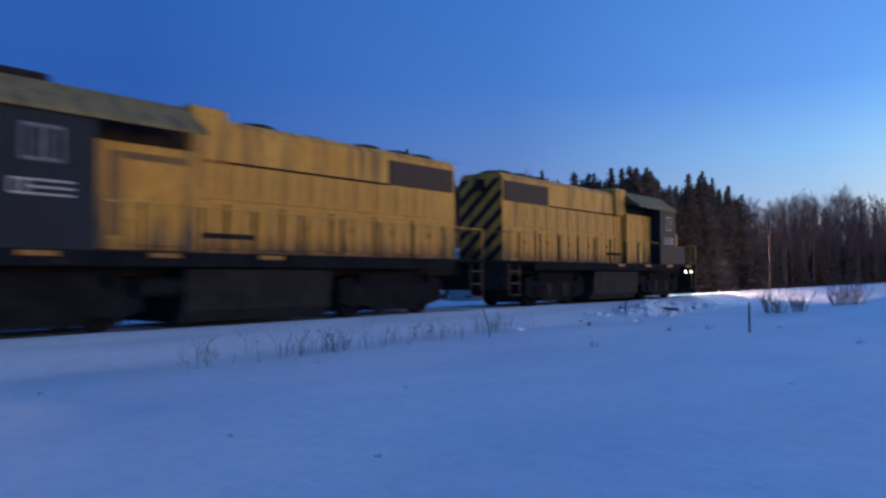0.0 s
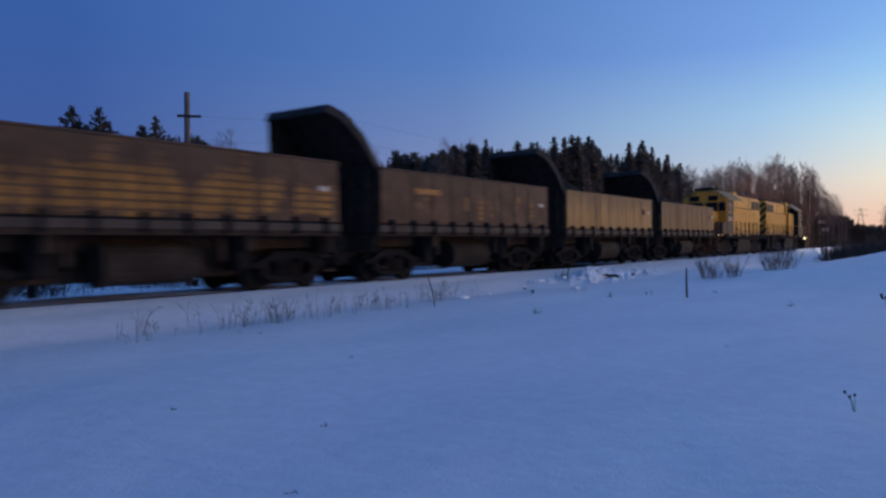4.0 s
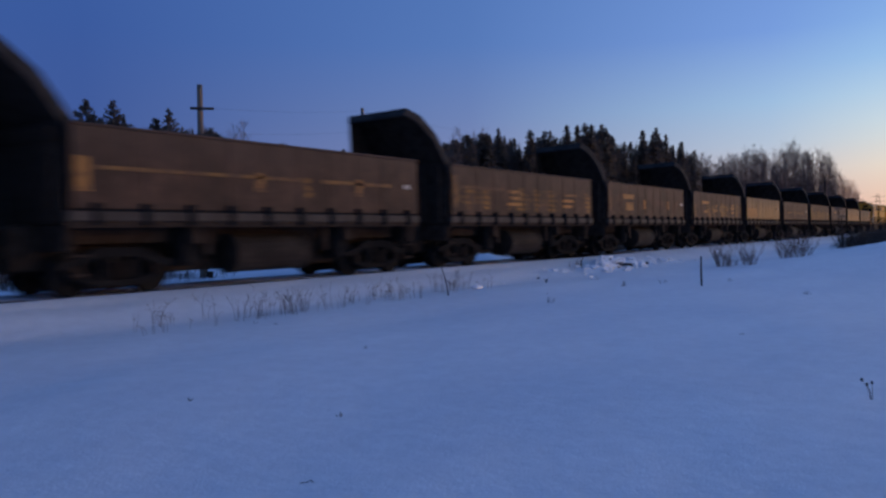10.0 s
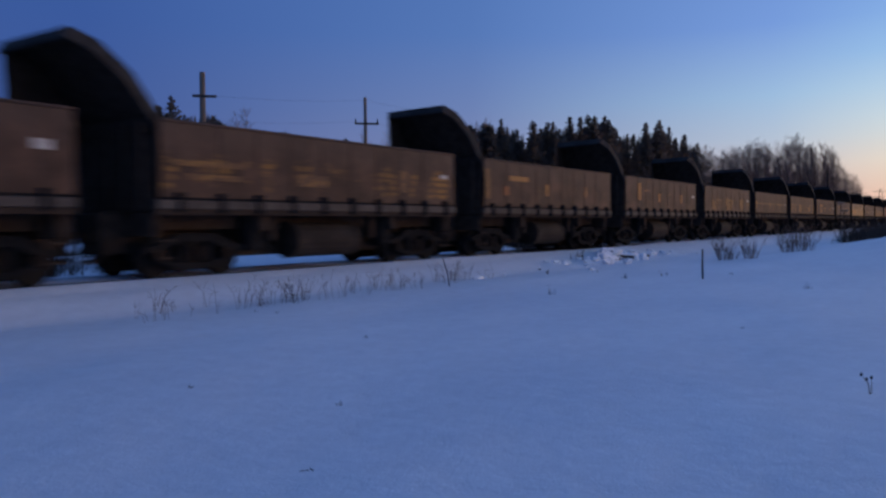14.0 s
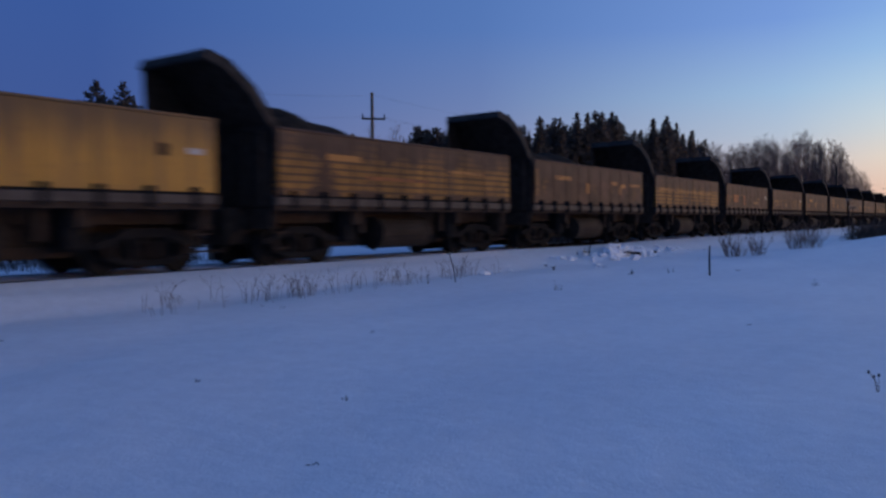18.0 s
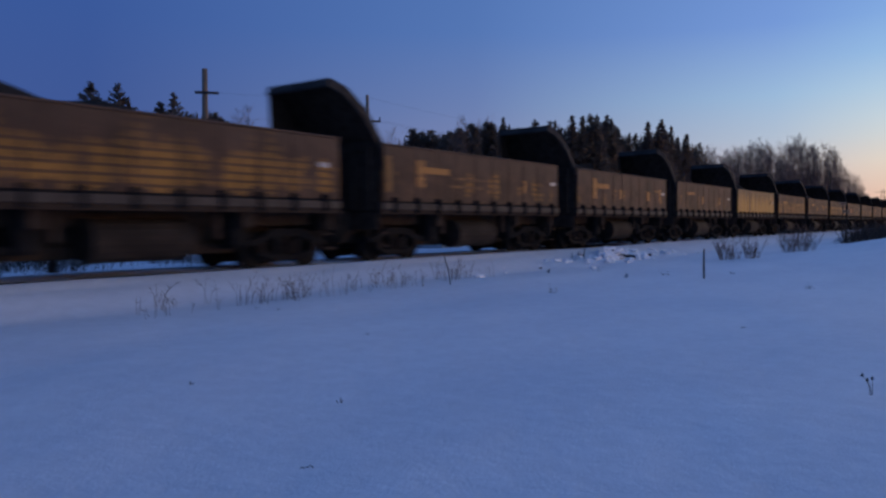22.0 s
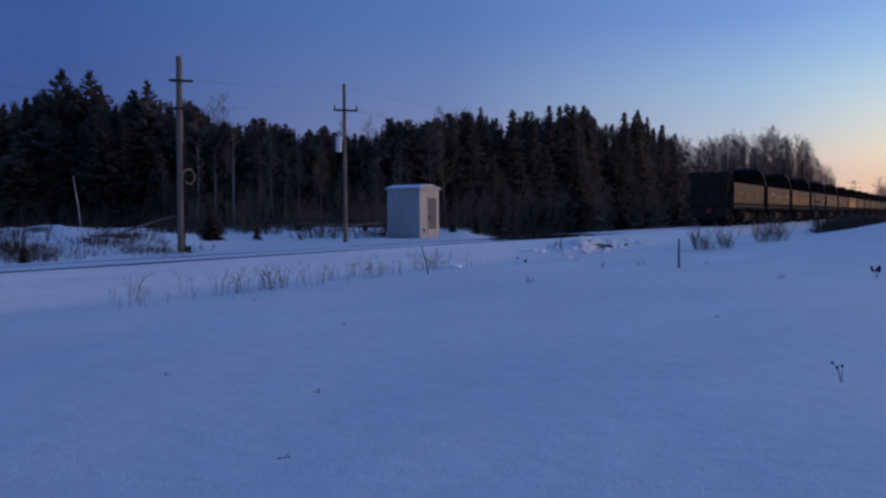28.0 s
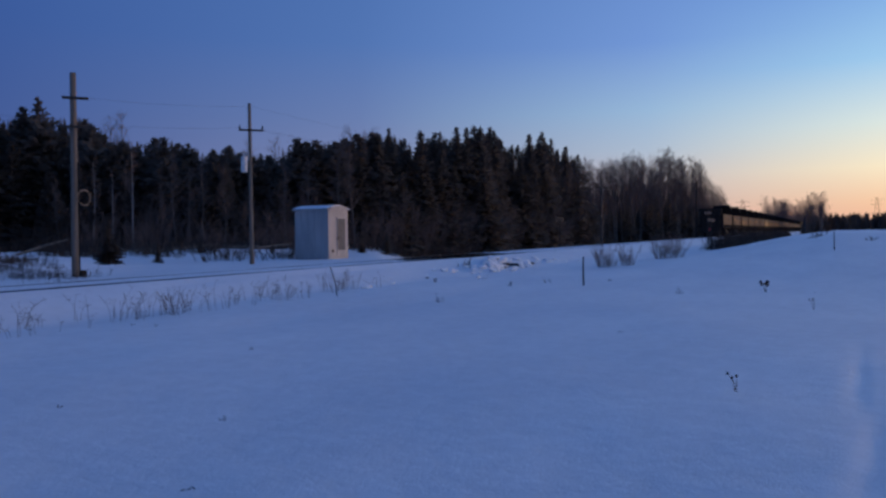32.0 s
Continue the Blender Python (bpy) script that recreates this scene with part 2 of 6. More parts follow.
GRILLE = two_tone("grille", (0.05, 0.035, 0.025), (0.09, 0.06, 0.04), 6.0, 0.7)
CARPAINT = car_paint("car_paint", -0.16, 0.05)
FAINTPAINT = car_paint("faintly_banded_car_paint", -0.075, 0.03)
BANDEDPAINT = car_paint("banded_car_paint", 0.045, 0.04)
SILL = two_tone("sill_paint", (0.03, 0.025, 0.0215), (0.062, 0.053, 0.046), 2.0, 0.7, 0.0, None, 0.2, 0.4)
STRIP = two_tone("reflective_strip", (0.4, 0.17, 0.02), (0.55, 0.26, 0.04), 5.0, 0.6, 0.0, None, 0.1, 0.5)


def worn_patch(name, paint, share):
    """Old paint mark with scuffed edges and bare brown showing through."""
    m, nt, p = material(name, 0.65, 0.0, 0.3)
    v = coords(nt)
    info = nt.nodes.new("ShaderNodeObjectInfo")
    big = noise_node(nt, v, 3.2, 6.0, (1.0, 1.0, 1.6), 0.7)
    keep = math_node(nt, "ADD", big, math_node(nt, "MULTIPLY_ADD", info.outputs["Random"], 0.16, share))
    c = mix_node(nt, ramp_node(nt, keep, [(0.42, 0.0), (0.56, 1.0)]), (0.078, 0.043, 0.029), paint)
    nt.links.new(c, p.inputs["Base Color"])
    bump_node(nt, p, big, 0.15, 0.004)
    return m


PATCH = worn_patch("yellow_patch", (0.34, 0.165, 0.045), -0.03)
ORANGEPATCH = worn_patch("orange_patch", (0.24, 0.085, 0.024), -0.06)
FAINTPATCH = worn_patch("faint_yellow_patch", (0.21, 0.11, 0.034), -0.1)
WHITE = two_tone("white_paint", (0.3, 0.29, 0.28), (0.52, 0.51, 0.49), 6.0, 0.6)
BOARD = two_tone("sign_white", (0.6, 0.53, 0.45), (0.75, 0.67, 0.57), 6.0, 0.5)
ORE = two_tone("ore", (0.018, 0.016, 0.0145), (0.04, 0.035, 0.03), 4.0, 1.0, 0.0, None, 0.8, 0.0, 0.03)
RAILSTEEL = two_tone("rail_steel", (0.016, 0.0145, 0.014), (0.034, 0.029, 0.027), 6.0, 0.9, 0.0, None, 0.2, 0.0, 0.0)
POLEWOOD = two_tone("pole_wood", (0.15, 0.115, 0.085), (0.27, 0.215, 0.165), 5.0, 0.9, 0.0, (3, 3, 0.2))
DARKWOOD = two_tone("dark_wood", (0.032, 0.026, 0.022), (0.07, 0.055, 0.044), 5.0, 0.9)
BARK = two_tone("pine_bark", (0.05, 0.037, 0.03), (0.12, 0.085, 0.065), 4.0, 0.95, 0.0, (3, 3, 0.5), 0.4)
BIRCH = two_tone("birch_bark", (0.10, 0.08, 0.068), (0.23, 0.195, 0.165), 2.5, 0.9, 0.0, (1, 1, 3), 0.3)
TWIG = two_tone("twigs", (0.135, 0.088, 0.07), (0.245, 0.168, 0.136), 4.0, 0.95, 0.0, None, 0)
DARKTWIG = two_tone("dark_twigs", (0.035, 0.026, 0.021), (0.075, 0.056, 0.046), 4.0, 0.95, 0.0, None, 0)


def needle_material():
    """Dark needles; thin sprays let half of the light through."""
    m = two_tone("needles", (0.13, 0.108, 0.092), (0.17, 0.142, 0.12), 1.5, 0.95, 0.0, None, 0, 0.35, 0.1)
    nt = m.node_tree
    p, out = nt.nodes["Principled BSDF"], nt.nodes["Material Output"]
    thin = nt.nodes.new("ShaderNodeBsdfTranslucent")
    both = nt.nodes.new("ShaderNodeMixShader")
    both.inputs[0].default_value = 0.62
    nt.links.new(p.inputs["Base Color"].links[0].from_socket, thin.inputs["Color"])
    nt.links.new(p.outputs[0], both.inputs[1])
    nt.links.new(thin.outputs[0], both.inputs[2])
    nt.links.new(both.outputs[0], out.inputs["Surface"])
    return m


NEEDLE = needle_material()
TARRED = two_tone("tarred_wood", (0.014, 0.012, 0.011), (0.03, 0.025, 0.022), 5.0, 1.0, 0.0, None, 0.3, 0.0, 0.0)
RIM = two_tone("hood_rim_steel", (0.026, 0.023, 0.021), (0.05, 0.044, 0.04), 4.0, 0.85, 0.0, None, 0.3, 0.3, 0.2)
PALEBARK = two_tone("pale_birch_bark", (0.24, 0.21, 0.19), (0.42, 0.37, 0.33), 2.5, 0.9, 0.0, (1, 1, 3), 0.3)
WEED = two_tone("dry_weeds", (0.1, 0.07, 0.058), (0.19, 0.14, 0.115), 6.0, 0.95, 0.0, None, 0)
GRASS = two_tone("dead_grass", (0.17, 0.125, 0.085), (0.30, 0.22, 0.15), 6.0, 0.95, 0.0, None, 0)
SHEDWALL = two_tone("shed_wall", (0.42, 0.395, 0.37), (0.54, 0.51, 0.475), 2.0, 0.5, 0.0, (1, 1, 0.3), 0.1)
WINDOWGREY = two_tone("window_grey", (0.15, 0.15, 0.15), (0.22, 0.22, 0.22), 5.0, 0.5)
RUSTBOARD = two_tone("weathered_board", (0.045, 0.04, 0.036), (0.085, 0.075, 0.065), 6.0, 0.6)
SHEDDARK = two_tone("shed_grille", (0.10, 0.10, 0.10), (0.17, 0.17, 0.165), 6.0, 0.6)
CERAMIC = two_tone("transformer_paint", (0.7, 0.68, 0.64), (0.84, 0.82, 0.78), 4.0, 0.5)
WIRE = two_tone("wire", (0.02, 0.02, 0.02), (0.04, 0.04, 0.04), 2.0, 0.7, 0.0, None, 0)


def glass_dark():
    m, nt, p = material("cab_glass", 0.25, 0.0, 0.02)
    p.inputs["Base Color"].default_value = (0.012, 0.013, 0.015, 1)
    return m


GLASS = glass_dark()
HEADLAMP = glow("headlamp_glow", (1.0, 0.5, 0.14), 1500.0)
GLAREDISC = glow("glare_disc_glow", (1.0, 0.48, 0.12), 5.0)
LEADLAMP = glow("lead_lamp_glow", (1.0, 0.52, 0.28), 110000.0)
DITCHLAMP = glow("ditch_lamp_glow", (1.0, 0.85, 0.55), 700.0)
GROUNDLAMP = glow("ground_lamp_glow", (1.0, 0.54, 0.3), 4800.0)
TRUCKLAMP = glow("truck_lamp_glow", (1.0, 0.9, 0.5), 10.0)
STEPLAMP = glow("step_lamp_glow", (1.0, 0.85, 0.5), 8.0)
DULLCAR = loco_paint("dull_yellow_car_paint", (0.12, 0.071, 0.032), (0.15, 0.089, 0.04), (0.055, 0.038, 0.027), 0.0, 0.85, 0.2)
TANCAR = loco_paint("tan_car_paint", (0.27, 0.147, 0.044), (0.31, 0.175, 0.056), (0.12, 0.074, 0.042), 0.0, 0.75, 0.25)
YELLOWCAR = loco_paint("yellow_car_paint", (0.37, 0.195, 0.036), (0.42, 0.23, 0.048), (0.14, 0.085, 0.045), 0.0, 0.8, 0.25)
TAILGLOW = glow("tail_lamp_glow", (1.0, 0.006, 0.0015), 1500.0)
TAIL = two_tone("tail_red", (0.3, 0.03, 0.03), (0.4, 0.05, 0.04), 5.0, 0.5)


# ---- mesh helpers ----
def mesh_of(bm, name, material_, smooth=False):
    me = bpy.data.meshes.new(name)
    bm.to_mesh(me)
    bm.free()
    me.materials.append(material_)
    if smooth:
        for f in me.polygons:
            f.use_smooth = True
    return me


def thing(name, label, category, group="", at=(0, 0, 0)):
    ob = new(name)
    ob.location = at
    return tagged(ob, label, category, group)


def part(name, bm, material_, parent, label="", smooth=False):
    ob = new(name, bm if isinstance(bm, bpy.types.Mesh) else mesh_of(bm, name, material_, smooth))
    ob.parent = parent
    return tagged(ob, label)


def solo(name, bm, material_, label, category, kind="", group="", smooth=False):
    return tagged(new(name, mesh_of(bm, name, material_, smooth)), label, category, group, kind)


def raw_mesh(name, verts, faces, material_, smooth=False):
    me = bpy.data.meshes.new(name)
    me.from_pydata(verts, [], faces)
    me.materials.append(material_)
    if smooth:
        for f in me.polygons:
            f.use_smooth = True
    return me


def box(bm, x0, x1, y0, y1, z0, z1, bevel=0.0):
    r = bmesh.ops.create_cube(bm, size=1.0)["verts"]
    for v in r:
        v.co = Vector(((x0 + x1) / 2 + v.co.x * (x1 - x0), (y0 + y1) / 2 + v.co.y * (y1 - y0), (z0 + z1) / 2 + v.co.z * (z1 - z0)))
    if bevel:
        edges = {e for v in r for e in v.link_edges}
        bmesh.ops.bevel(bm, geom=list(edges), offset=bevel, segments=1, affect="EDGES")
    return bm


def boxed(*a, bevel=0.0):
    return box(bmesh.new(), *a, bevel=bevel)


def cyl(bm, a, b, r0, r1=None, n=12, caps=True):
    a, b = Vector(a), Vector(b)
    d = b - a
    m = Matrix.Translation((a + b) / 2) @ d.to_track_quat("Z", "Y").to_matrix().to_4x4()
    bmesh.ops.create_cone(bm, cap_ends=caps, segments=n, radius1=r0, radius2=r0 if r1 is None else r1, depth=d.length, matrix=m)
    return bm


def prism(bm, outline, axis, lo, hi):
    """Extrudes a 2D outline along an axis: 'x' takes (y, z), 'y' takes (x, z)."""
    put = (lambda p, s: (s, p[0], p[1])) if axis == "x" else (lambda p, s: (p[0], s, p[1]))
    a = [bm.verts.new(put(p, lo)) for p in outline]
    b = [bm.verts.new(put(p, hi)) for p in outline]
    n = len(outline)
    bm.faces.new(a)
    bm.faces.new(b[::-1])
    for i in range(n):
        bm.faces.new((a[i], b[i], b[(i + 1) % n], a[(i + 1) % n]))
    bmesh.ops.recalc_face_normals(bm, faces=bm.faces[:])
    return bm


def tube(verts, faces, pts, radii, n=5):
    base = None
    for k, (p, r) in enumerate(zip(pts, radii)):
        p = Vector(p)
        d = (Vector(pts[min(k + 1, len(pts) - 1)]) - Vector(pts[max(k - 1, 0)])).normalized()
        a = d.orthogonal().normalized()
        b = d.cross(a)
        row = len(verts)
        for i in range(n):
            t = 2 * math.pi * i / n
            verts.append(tuple(p + (a * math.cos(t) + b * math.sin(t)) * r))
        if base is not None:
            for i in range(n):
                faces.append((base + i, base + (i + 1) % n, row + (i + 1) % n, row + i))
        base = row


def smoothstep(a, b, x):
    t = np.clip((x - a) / (b - a), 0, 1)
    return t * t * (3 - 2 * t)


# ---- ground ----
TRACK_Y = 15.0
RAIL_Z = 0.59


def lumps(x, y, seed=0.0):
    """Cheap smooth noise, about -1 to 1."""
    s = 0
    for i, (fx, fy, a) in enumerate(((0.31, 0.17, 1.0), (-0.13, 0.41, 0.9), (0.73, 0.52, 0.5), (-0.61, 0.97, 0.4), (1.7, 1.1, 0.22), (-1.3, 2.3, 0.2), (3.1, -2.2, 0.1), (2.6, 3.9, 0.1))):
        s = s + a * np.sin(fx * x + fy * y + 1.7 * i + seed + 0.8 * np.sin(fy * 0.7 * x - fx * y + i))
    return s / 2.2


def ground_height(x, y):
    x, y = np.asarray(x, float), np.asarray(y, float)
    z = 0.05 * lumps(x * 0.6, y * 0.6) + 0.02 * lumps(x * 1.9, y * 1.9, 2.0)
    z = z + 0.04 * smoothstep(5, 8.2, y) + 0.08 * smoothstep(8.3, 10.4, y + 0.2 * np.sin(x * 0.5)) + 0.36 * smoothstep(11.6, 13.4, y)
    bed = smoothstep(13.2, 13.8, y) * (1 - smoothstep(16.3, 17.2, y))
    bare = 0.45 * np.exp(-(((x - 31) / 5.2) ** 4)) * (0.8 + 0.25 * lumps(x * 1.6, y * 2.2, 9.0))
    level = 0.584 - 0.085 * bare + 0.006 * lumps(x * 2.3, y * 3) - 0.05 * np.exp(-(((y - 14.13) / 0.07) ** 2)) + 0.035 * np.exp(-(((y - 13.75) / 0.3) ** 2)) * (1 - bare) * (0.6 + 0.4 * lumps(x * 0.9, y))
    z = z * (1 - bed) + level * bed
    far = smoothstep(16.6, 19.0, y)
    z = z * (1 - far) + far * (0.38 - 0.85 * smoothstep(30, 38, x) * smoothstep(1.6, 1.78, x / np.maximum(y, 1)) + 0.05 * lumps(x * 0.9, y * 0.9, 4.0))
    # wind-piled banks beside the wood
    z = z + 0.52 * smoothstep(22, 27, y) * (1 - smoothstep(33, 40, y)) * (1 - smoothstep(16, 24, x)) * (0.7 + 0.4 * lumps(x * 1.5, y * 1.5, 1.0) + 0.5 * np.abs(lumps(x * 3.5, y * 3.5, 7.0)))
    z = z + 0.35 * smoothstep(26, 34, y) * (0.8 + 0.3 * lumps(x, y, 3.0))
    # the bank of the road that climbs towards the line
    rise = smoothstep(20, 52, x) * (1 - smoothstep(-1.0, 10.5, y)) * (1 - 0.55 * smoothstep(70, 160, x))
    z = z + 1.42 * rise * (1 + 0.04 * lumps(x * 0.7, y * 0.7, 5.0))
    # trodden, ploughed-up snow next to the crossing
    ridge = np.exp(-(((x - 29.0) / 5.5) ** 2)) * np.exp(-(((y - 11.95 - 0.25 * np.sin(x * 0.7)) / 0.5) ** 2))
    z = z + ridge * (0.08 + 0.36 * np.abs(lumps(x * 2.6, y * 2.0, 6.0)))
    # two old tracks, half filled with drifted snow
    for x0, y0, slope, x1, x2, deep in ((7.3, -0.18, -0.036, 7.5, 12.6, 0.026), (7.0, -0.32, -0.08, 5.0, 8.6, 0.026)):
        line = y0 + slope * (x - x0) + 0.012 * np.sin(x * 4)
        span = smoothstep(x1 - 0.5, x1 + 0.4, x) * (1 - smoothstep(x2 - 4.0, x2 + 0.6, x)) * (0.8 + 0.2 * np.sin(x * 2.3))
        across = (y - line) / 0.085
        z = z + deep * span * (0.1 * np.exp(-((np.abs(across) - 2.6) ** 2)) - np.exp(-(across ** 2)))
    return z


def ground_z(x, y):
    return float(ground_height(x, y))


def graded(dense0, dense1, step, lo, hi, grow=1.13):
    c = list(np.arange(dense0, dense1 + 1e-6, step))
    s = step
    while c[-1] < hi:
        s *= grow
        c.append(c[-1] + s)
    s = step
    while c[0] > lo:
        s *= grow
        c.insert(0, c[0] - s)
    return np.array(c)


def make_ground():
    xs = graded(-1.0, 48.0, 0.2, -2500, 4000)
    ys = np.union1d(graded(-4.0, 19.0, 0.11, -2500, 2500), np.arange(-0.86, 0.24, 0.043))
    gx, gy = np.meshgrid(xs, ys, indexing="ij")
    gz = ground_height(gx, gy)
    nx, ny = len(xs), len(ys)
    verts = np.stack([gx, gy, gz], -1).reshape(-1, 3)
    i = np.arange(nx * ny).reshape(nx, ny)
    q = np.stack([i[:-1, :-1], i[1:, :-1], i[1:, 1:], i[:-1, 1:]], -1).reshape(-1, 4)
    me = bpy.data.meshes.new("ground")
    me.vertices.add(len(verts))
    me.vertices.foreach_set("co", verts.ravel())
    me.loops.add(q.size)
    me.loops.foreach_set("vertex_index", q.ravel().astype(np.int32))
    me.polygons.add(len(q))
    me.polygons.foreach_set("loop_start", np.arange(0, q.size, 4, dtype=np.int32))
    me.update(calc_edges=True)
    me.polygons.foreach_set("use_smooth", np.ones(len(q), bool))
    me.materials.append(SNOW)
    tagged(new("ground", me), "open snow field at dusk with a low railway bank", "snow", "", "structure")


make_ground()


def make_track():
    for side in (-1, 1):
        bm = bmesh.new()
        y = TRACK_Y + side * 0.7525
        prism(bm, [(y - 0.065, 0.42), (y + 0.065, 0.42), (y + 0.065, 0.44), (y + 0.012, 0.47), (y + 0.012, 0.55), (y + 0.036, 0.56), (y + 0.036, RAIL_Z), (y - 0.036, RAIL_Z), (y - 0.036, 0.56), (y - 0.012, 0.55), (y - 0.012, 0.47), (y - 0.065, 0.44)], "x", -300, 1600)
        solo("rail", bm, RAILSTEEL, "dark steel rail half sunk in packed snow", "rail", "structure")
    # timbers of the farm crossing
    deck = thing("crossing_deck", "snow-dusted dark timber planks of a farm crossing between the rails", "crossing", at=(0, 0, 0))
    me = mesh_of(boxed(0, 4.6, -0.11, 0.11, 0.0, 0.1, bevel=0.015), "plank", TARRED)
    for x in (24.4, 29.1, 33.8):
        for y in (13.92, 14.52, 14.8, 15.2, 15.48, 16.08):
            o = part("plank", me, None, deck)
            o.location = (x, y, 0.488 if y < 14 and x < 33 else 0.472)


make_track()
TRAIN = []
SPINNING = []


# ---- ore cars ----
CAR_PITCH, CAR_LEN, CAR_COUNT = 12.09, 10.45, 25
HALF = 1.57


def wheelset_mesh(r, w=0.13, made={}):
    """Two flanged wheels on their axle, one rigid piece."""
    if r in made:
        return made[r]
    bm = bmesh.new()
    cyl(bm, (0, -1.05, 0), (0, 1.05, 0), 0.075, n=10)
    for s in (-1, 1):
        y = s * 0.78
        cyl(bm, (0, y - w / 2, 0), (0, y + w / 2, 0), r, n=24)
        cyl(bm, (0, y - s * (w / 2 + 0.03), 0), (0, y - s * w / 2, 0), r + 0.025, n=24)
        cyl(bm, (0, y + s * w / 2, 0), (0, y + s * (w / 2 + 0.02), 0), r * 0.32, n=12)
        for q in range(3):
            a = 2 * math.pi * q / 3
            box(bm, r * 0.6 * math.cos(a) - 0.04, r * 0.6 * math.cos(a) + 0.04, y + s * w / 2, y + s * (w / 2 + 0.012), r * 0.6 * math.sin(a) - 0.04, r * 0.6 * math.sin(a) + 0.04)
    made[r] = mesh_of(bm, "wheelset", STEEL)
    return made[r]


# cast side frame of a truck: upper chord, lower chord, spring posts
SIDE_TOP = [(-1.25, 0.64), (-0.8, 0.74), (-0.5, 0.92), (0.5, 0.92), (0.8, 0.74), (1.25, 0.64), (1.25, 0.5), (0.76, 0.58), (0.42, 0.74), (-0.42, 0.74), (-0.76, 0.58), (-1.25, 0.5)]
SIDE_BOTTOM = [(-1.0, 0.34), (-0.5, 0.17), (0.5, 0.17), (1.0, 0.34), (0.92, 0.45), (0.42, 0.29), (-0.42, 0.29), (-0.92, 0.45)]
SIDE_POST = [(0.28, 0.25), (0.4, 0.25), (0.4, 0.8), (0.28, 0.8)]


def car_truck(parent, x):
    t = part("truck", boxed(x - 0.2, x + 0.2, -1.0, 1.0, 0.5, 0.85, bevel=0.04), STEEL, parent)
    for s in (-1, 1):
        y = s * 1.02
        bm = bmesh.new()
        for out in (SIDE_TOP, SIDE_BOTTOM, SIDE_POST, [(-a, b) for a, b in SIDE_POST]):
            prism(bm, [(x + a, b) for a, b in out], "y", y - 0.07, y + 0.07)
        part("side_frame", bm, STEEL, t)
        for k in (-0.16, 0.0, 0.16):
            bm = bmesh.new()
            cyl(bm, (x + k, y + s * 0.08, 0.32), (x + k, y + s * 0.08, 0.64), 0.065, n=8)
            part("spring", bm, RUSTY, t)
        part("brake_beam", boxed(x - 1.15, x + 1.15, s * 0.5 - 0.04, s * 0.5 + 0.04, 0.1, 0.75), BLACK, t)
        for k in (-0.85, 0.85):
            part("axle_box", boxed(x + k - 0.13, x + k + 0.13, y - 0.1, y + 0.12, 0.34, 0.58, bevel=0.03), RUSTY, t)
    for k in (-0.85, 0.85):
        w = part("wheelset", wheelset_mesh(0.42), None, t)
        w.location = (x + k, 0, 0.42)


def slab(bm, a, b, c, d, thick):
    """A flat plate on four corners."""
    n = (Vector(b) - Vector(a)).cross(Vector(d) - Vector(a)).normalized() * thick
    lo = [bm.verts.new(Vector(p)) for p in (a, b, c, d)]
    hi = [bm.verts.new(Vector(p) + n) for p in (a, b, c, d)]
    bm.faces.new(lo)
    bm.faces.new(hi[::-1])
    for k in range(4):
        bm.faces.new((lo[k], hi[k], hi[(k + 1) % 4], lo[(k + 1) % 4]))
    bmesh.ops.recalc_face_normals(bm, faces=bm.faces[:])
    return bm


# corners of the spill hood: foot, shoulder and lip, near and far side
HOOD_FOOT_N, HOOD_FOOT_F = (0.3, -1.44, 3.22), (0.3, 1.44, 3.22)
HOOD_MID_N, HOOD_MID_F = (-0.32, -1.36, 4.08), (-0.42, 1.3, 4.06)
HOOD_TOP_N, HOOD_TOP_F = (-0.92, -1.22, 4.6), (-1.05, 1.12, 4.56)
HOOD_LIP_N, HOOD_LIP_F = (-1.4, -1.05, 4.8), (-1.66, 0.95, 4.73)
HOOD_NEAR = (HOOD_FOOT_N, HOOD_MID_N, HOOD_TOP_N, HOOD_LIP_N)
HOOD_FAR = (HOOD_FOOT_F, HOOD_MID_F, HOOD_TOP_F, HOOD_LIP_F)


def strip(near, far, thick):
    """A bent plate of one piece between two edges, thickened along its outer side."""
    bm = bmesh.new()
    rows = []
    n = len(near)
    for k in range(n):
        a, b = Vector(near[k]), Vector(far[k])
        along = Vector(near[min(k + 1, n - 1)]) - Vector(near[max(k - 1, 0)])
        out = along.cross(b - a).normalized() * thick
        rows.append([bm.verts.new(p) for p in (a, b, b + out, a + out)])
    for p, q in zip(rows, rows[1:]):
        for i in range(4):
            bm.faces.new((p[i], p[(i + 1) % 4], q[(i + 1) % 4], q[i]))
    bm.faces.new(rows[0])
    bm.faces.new(rows[-1][::-1])
    bmesh.ops.recalc_face_normals(bm, faces=bm.faces[:])
    return bm


def hood_bm():
    """The bowed plate that leans back over the gap to the next car."""
    return strip(HOOD_NEAR, HOOD_FAR, 0.05)


def cheek_bm():
    """The far side plate below the bowed hood."""
    return strip([(0.1, 1.42, 2.5), (-0.6, 1.28, 2.95), (-1.1, 1.1, 3.2), (-1.58, 0.97, 3.35)], HOOD_FAR, 0.04)


def hood_rim_bm():
    edge = [*HOOD_NEAR, HOOD_LIP_F]
    low = [(p[0] - 0.14, p[1] - 0.02, p[2] - 0.2) for p in edge]
    return strip(low, [(p[0], p[1], p[2] + 0.02) for p in edge], 0.06)


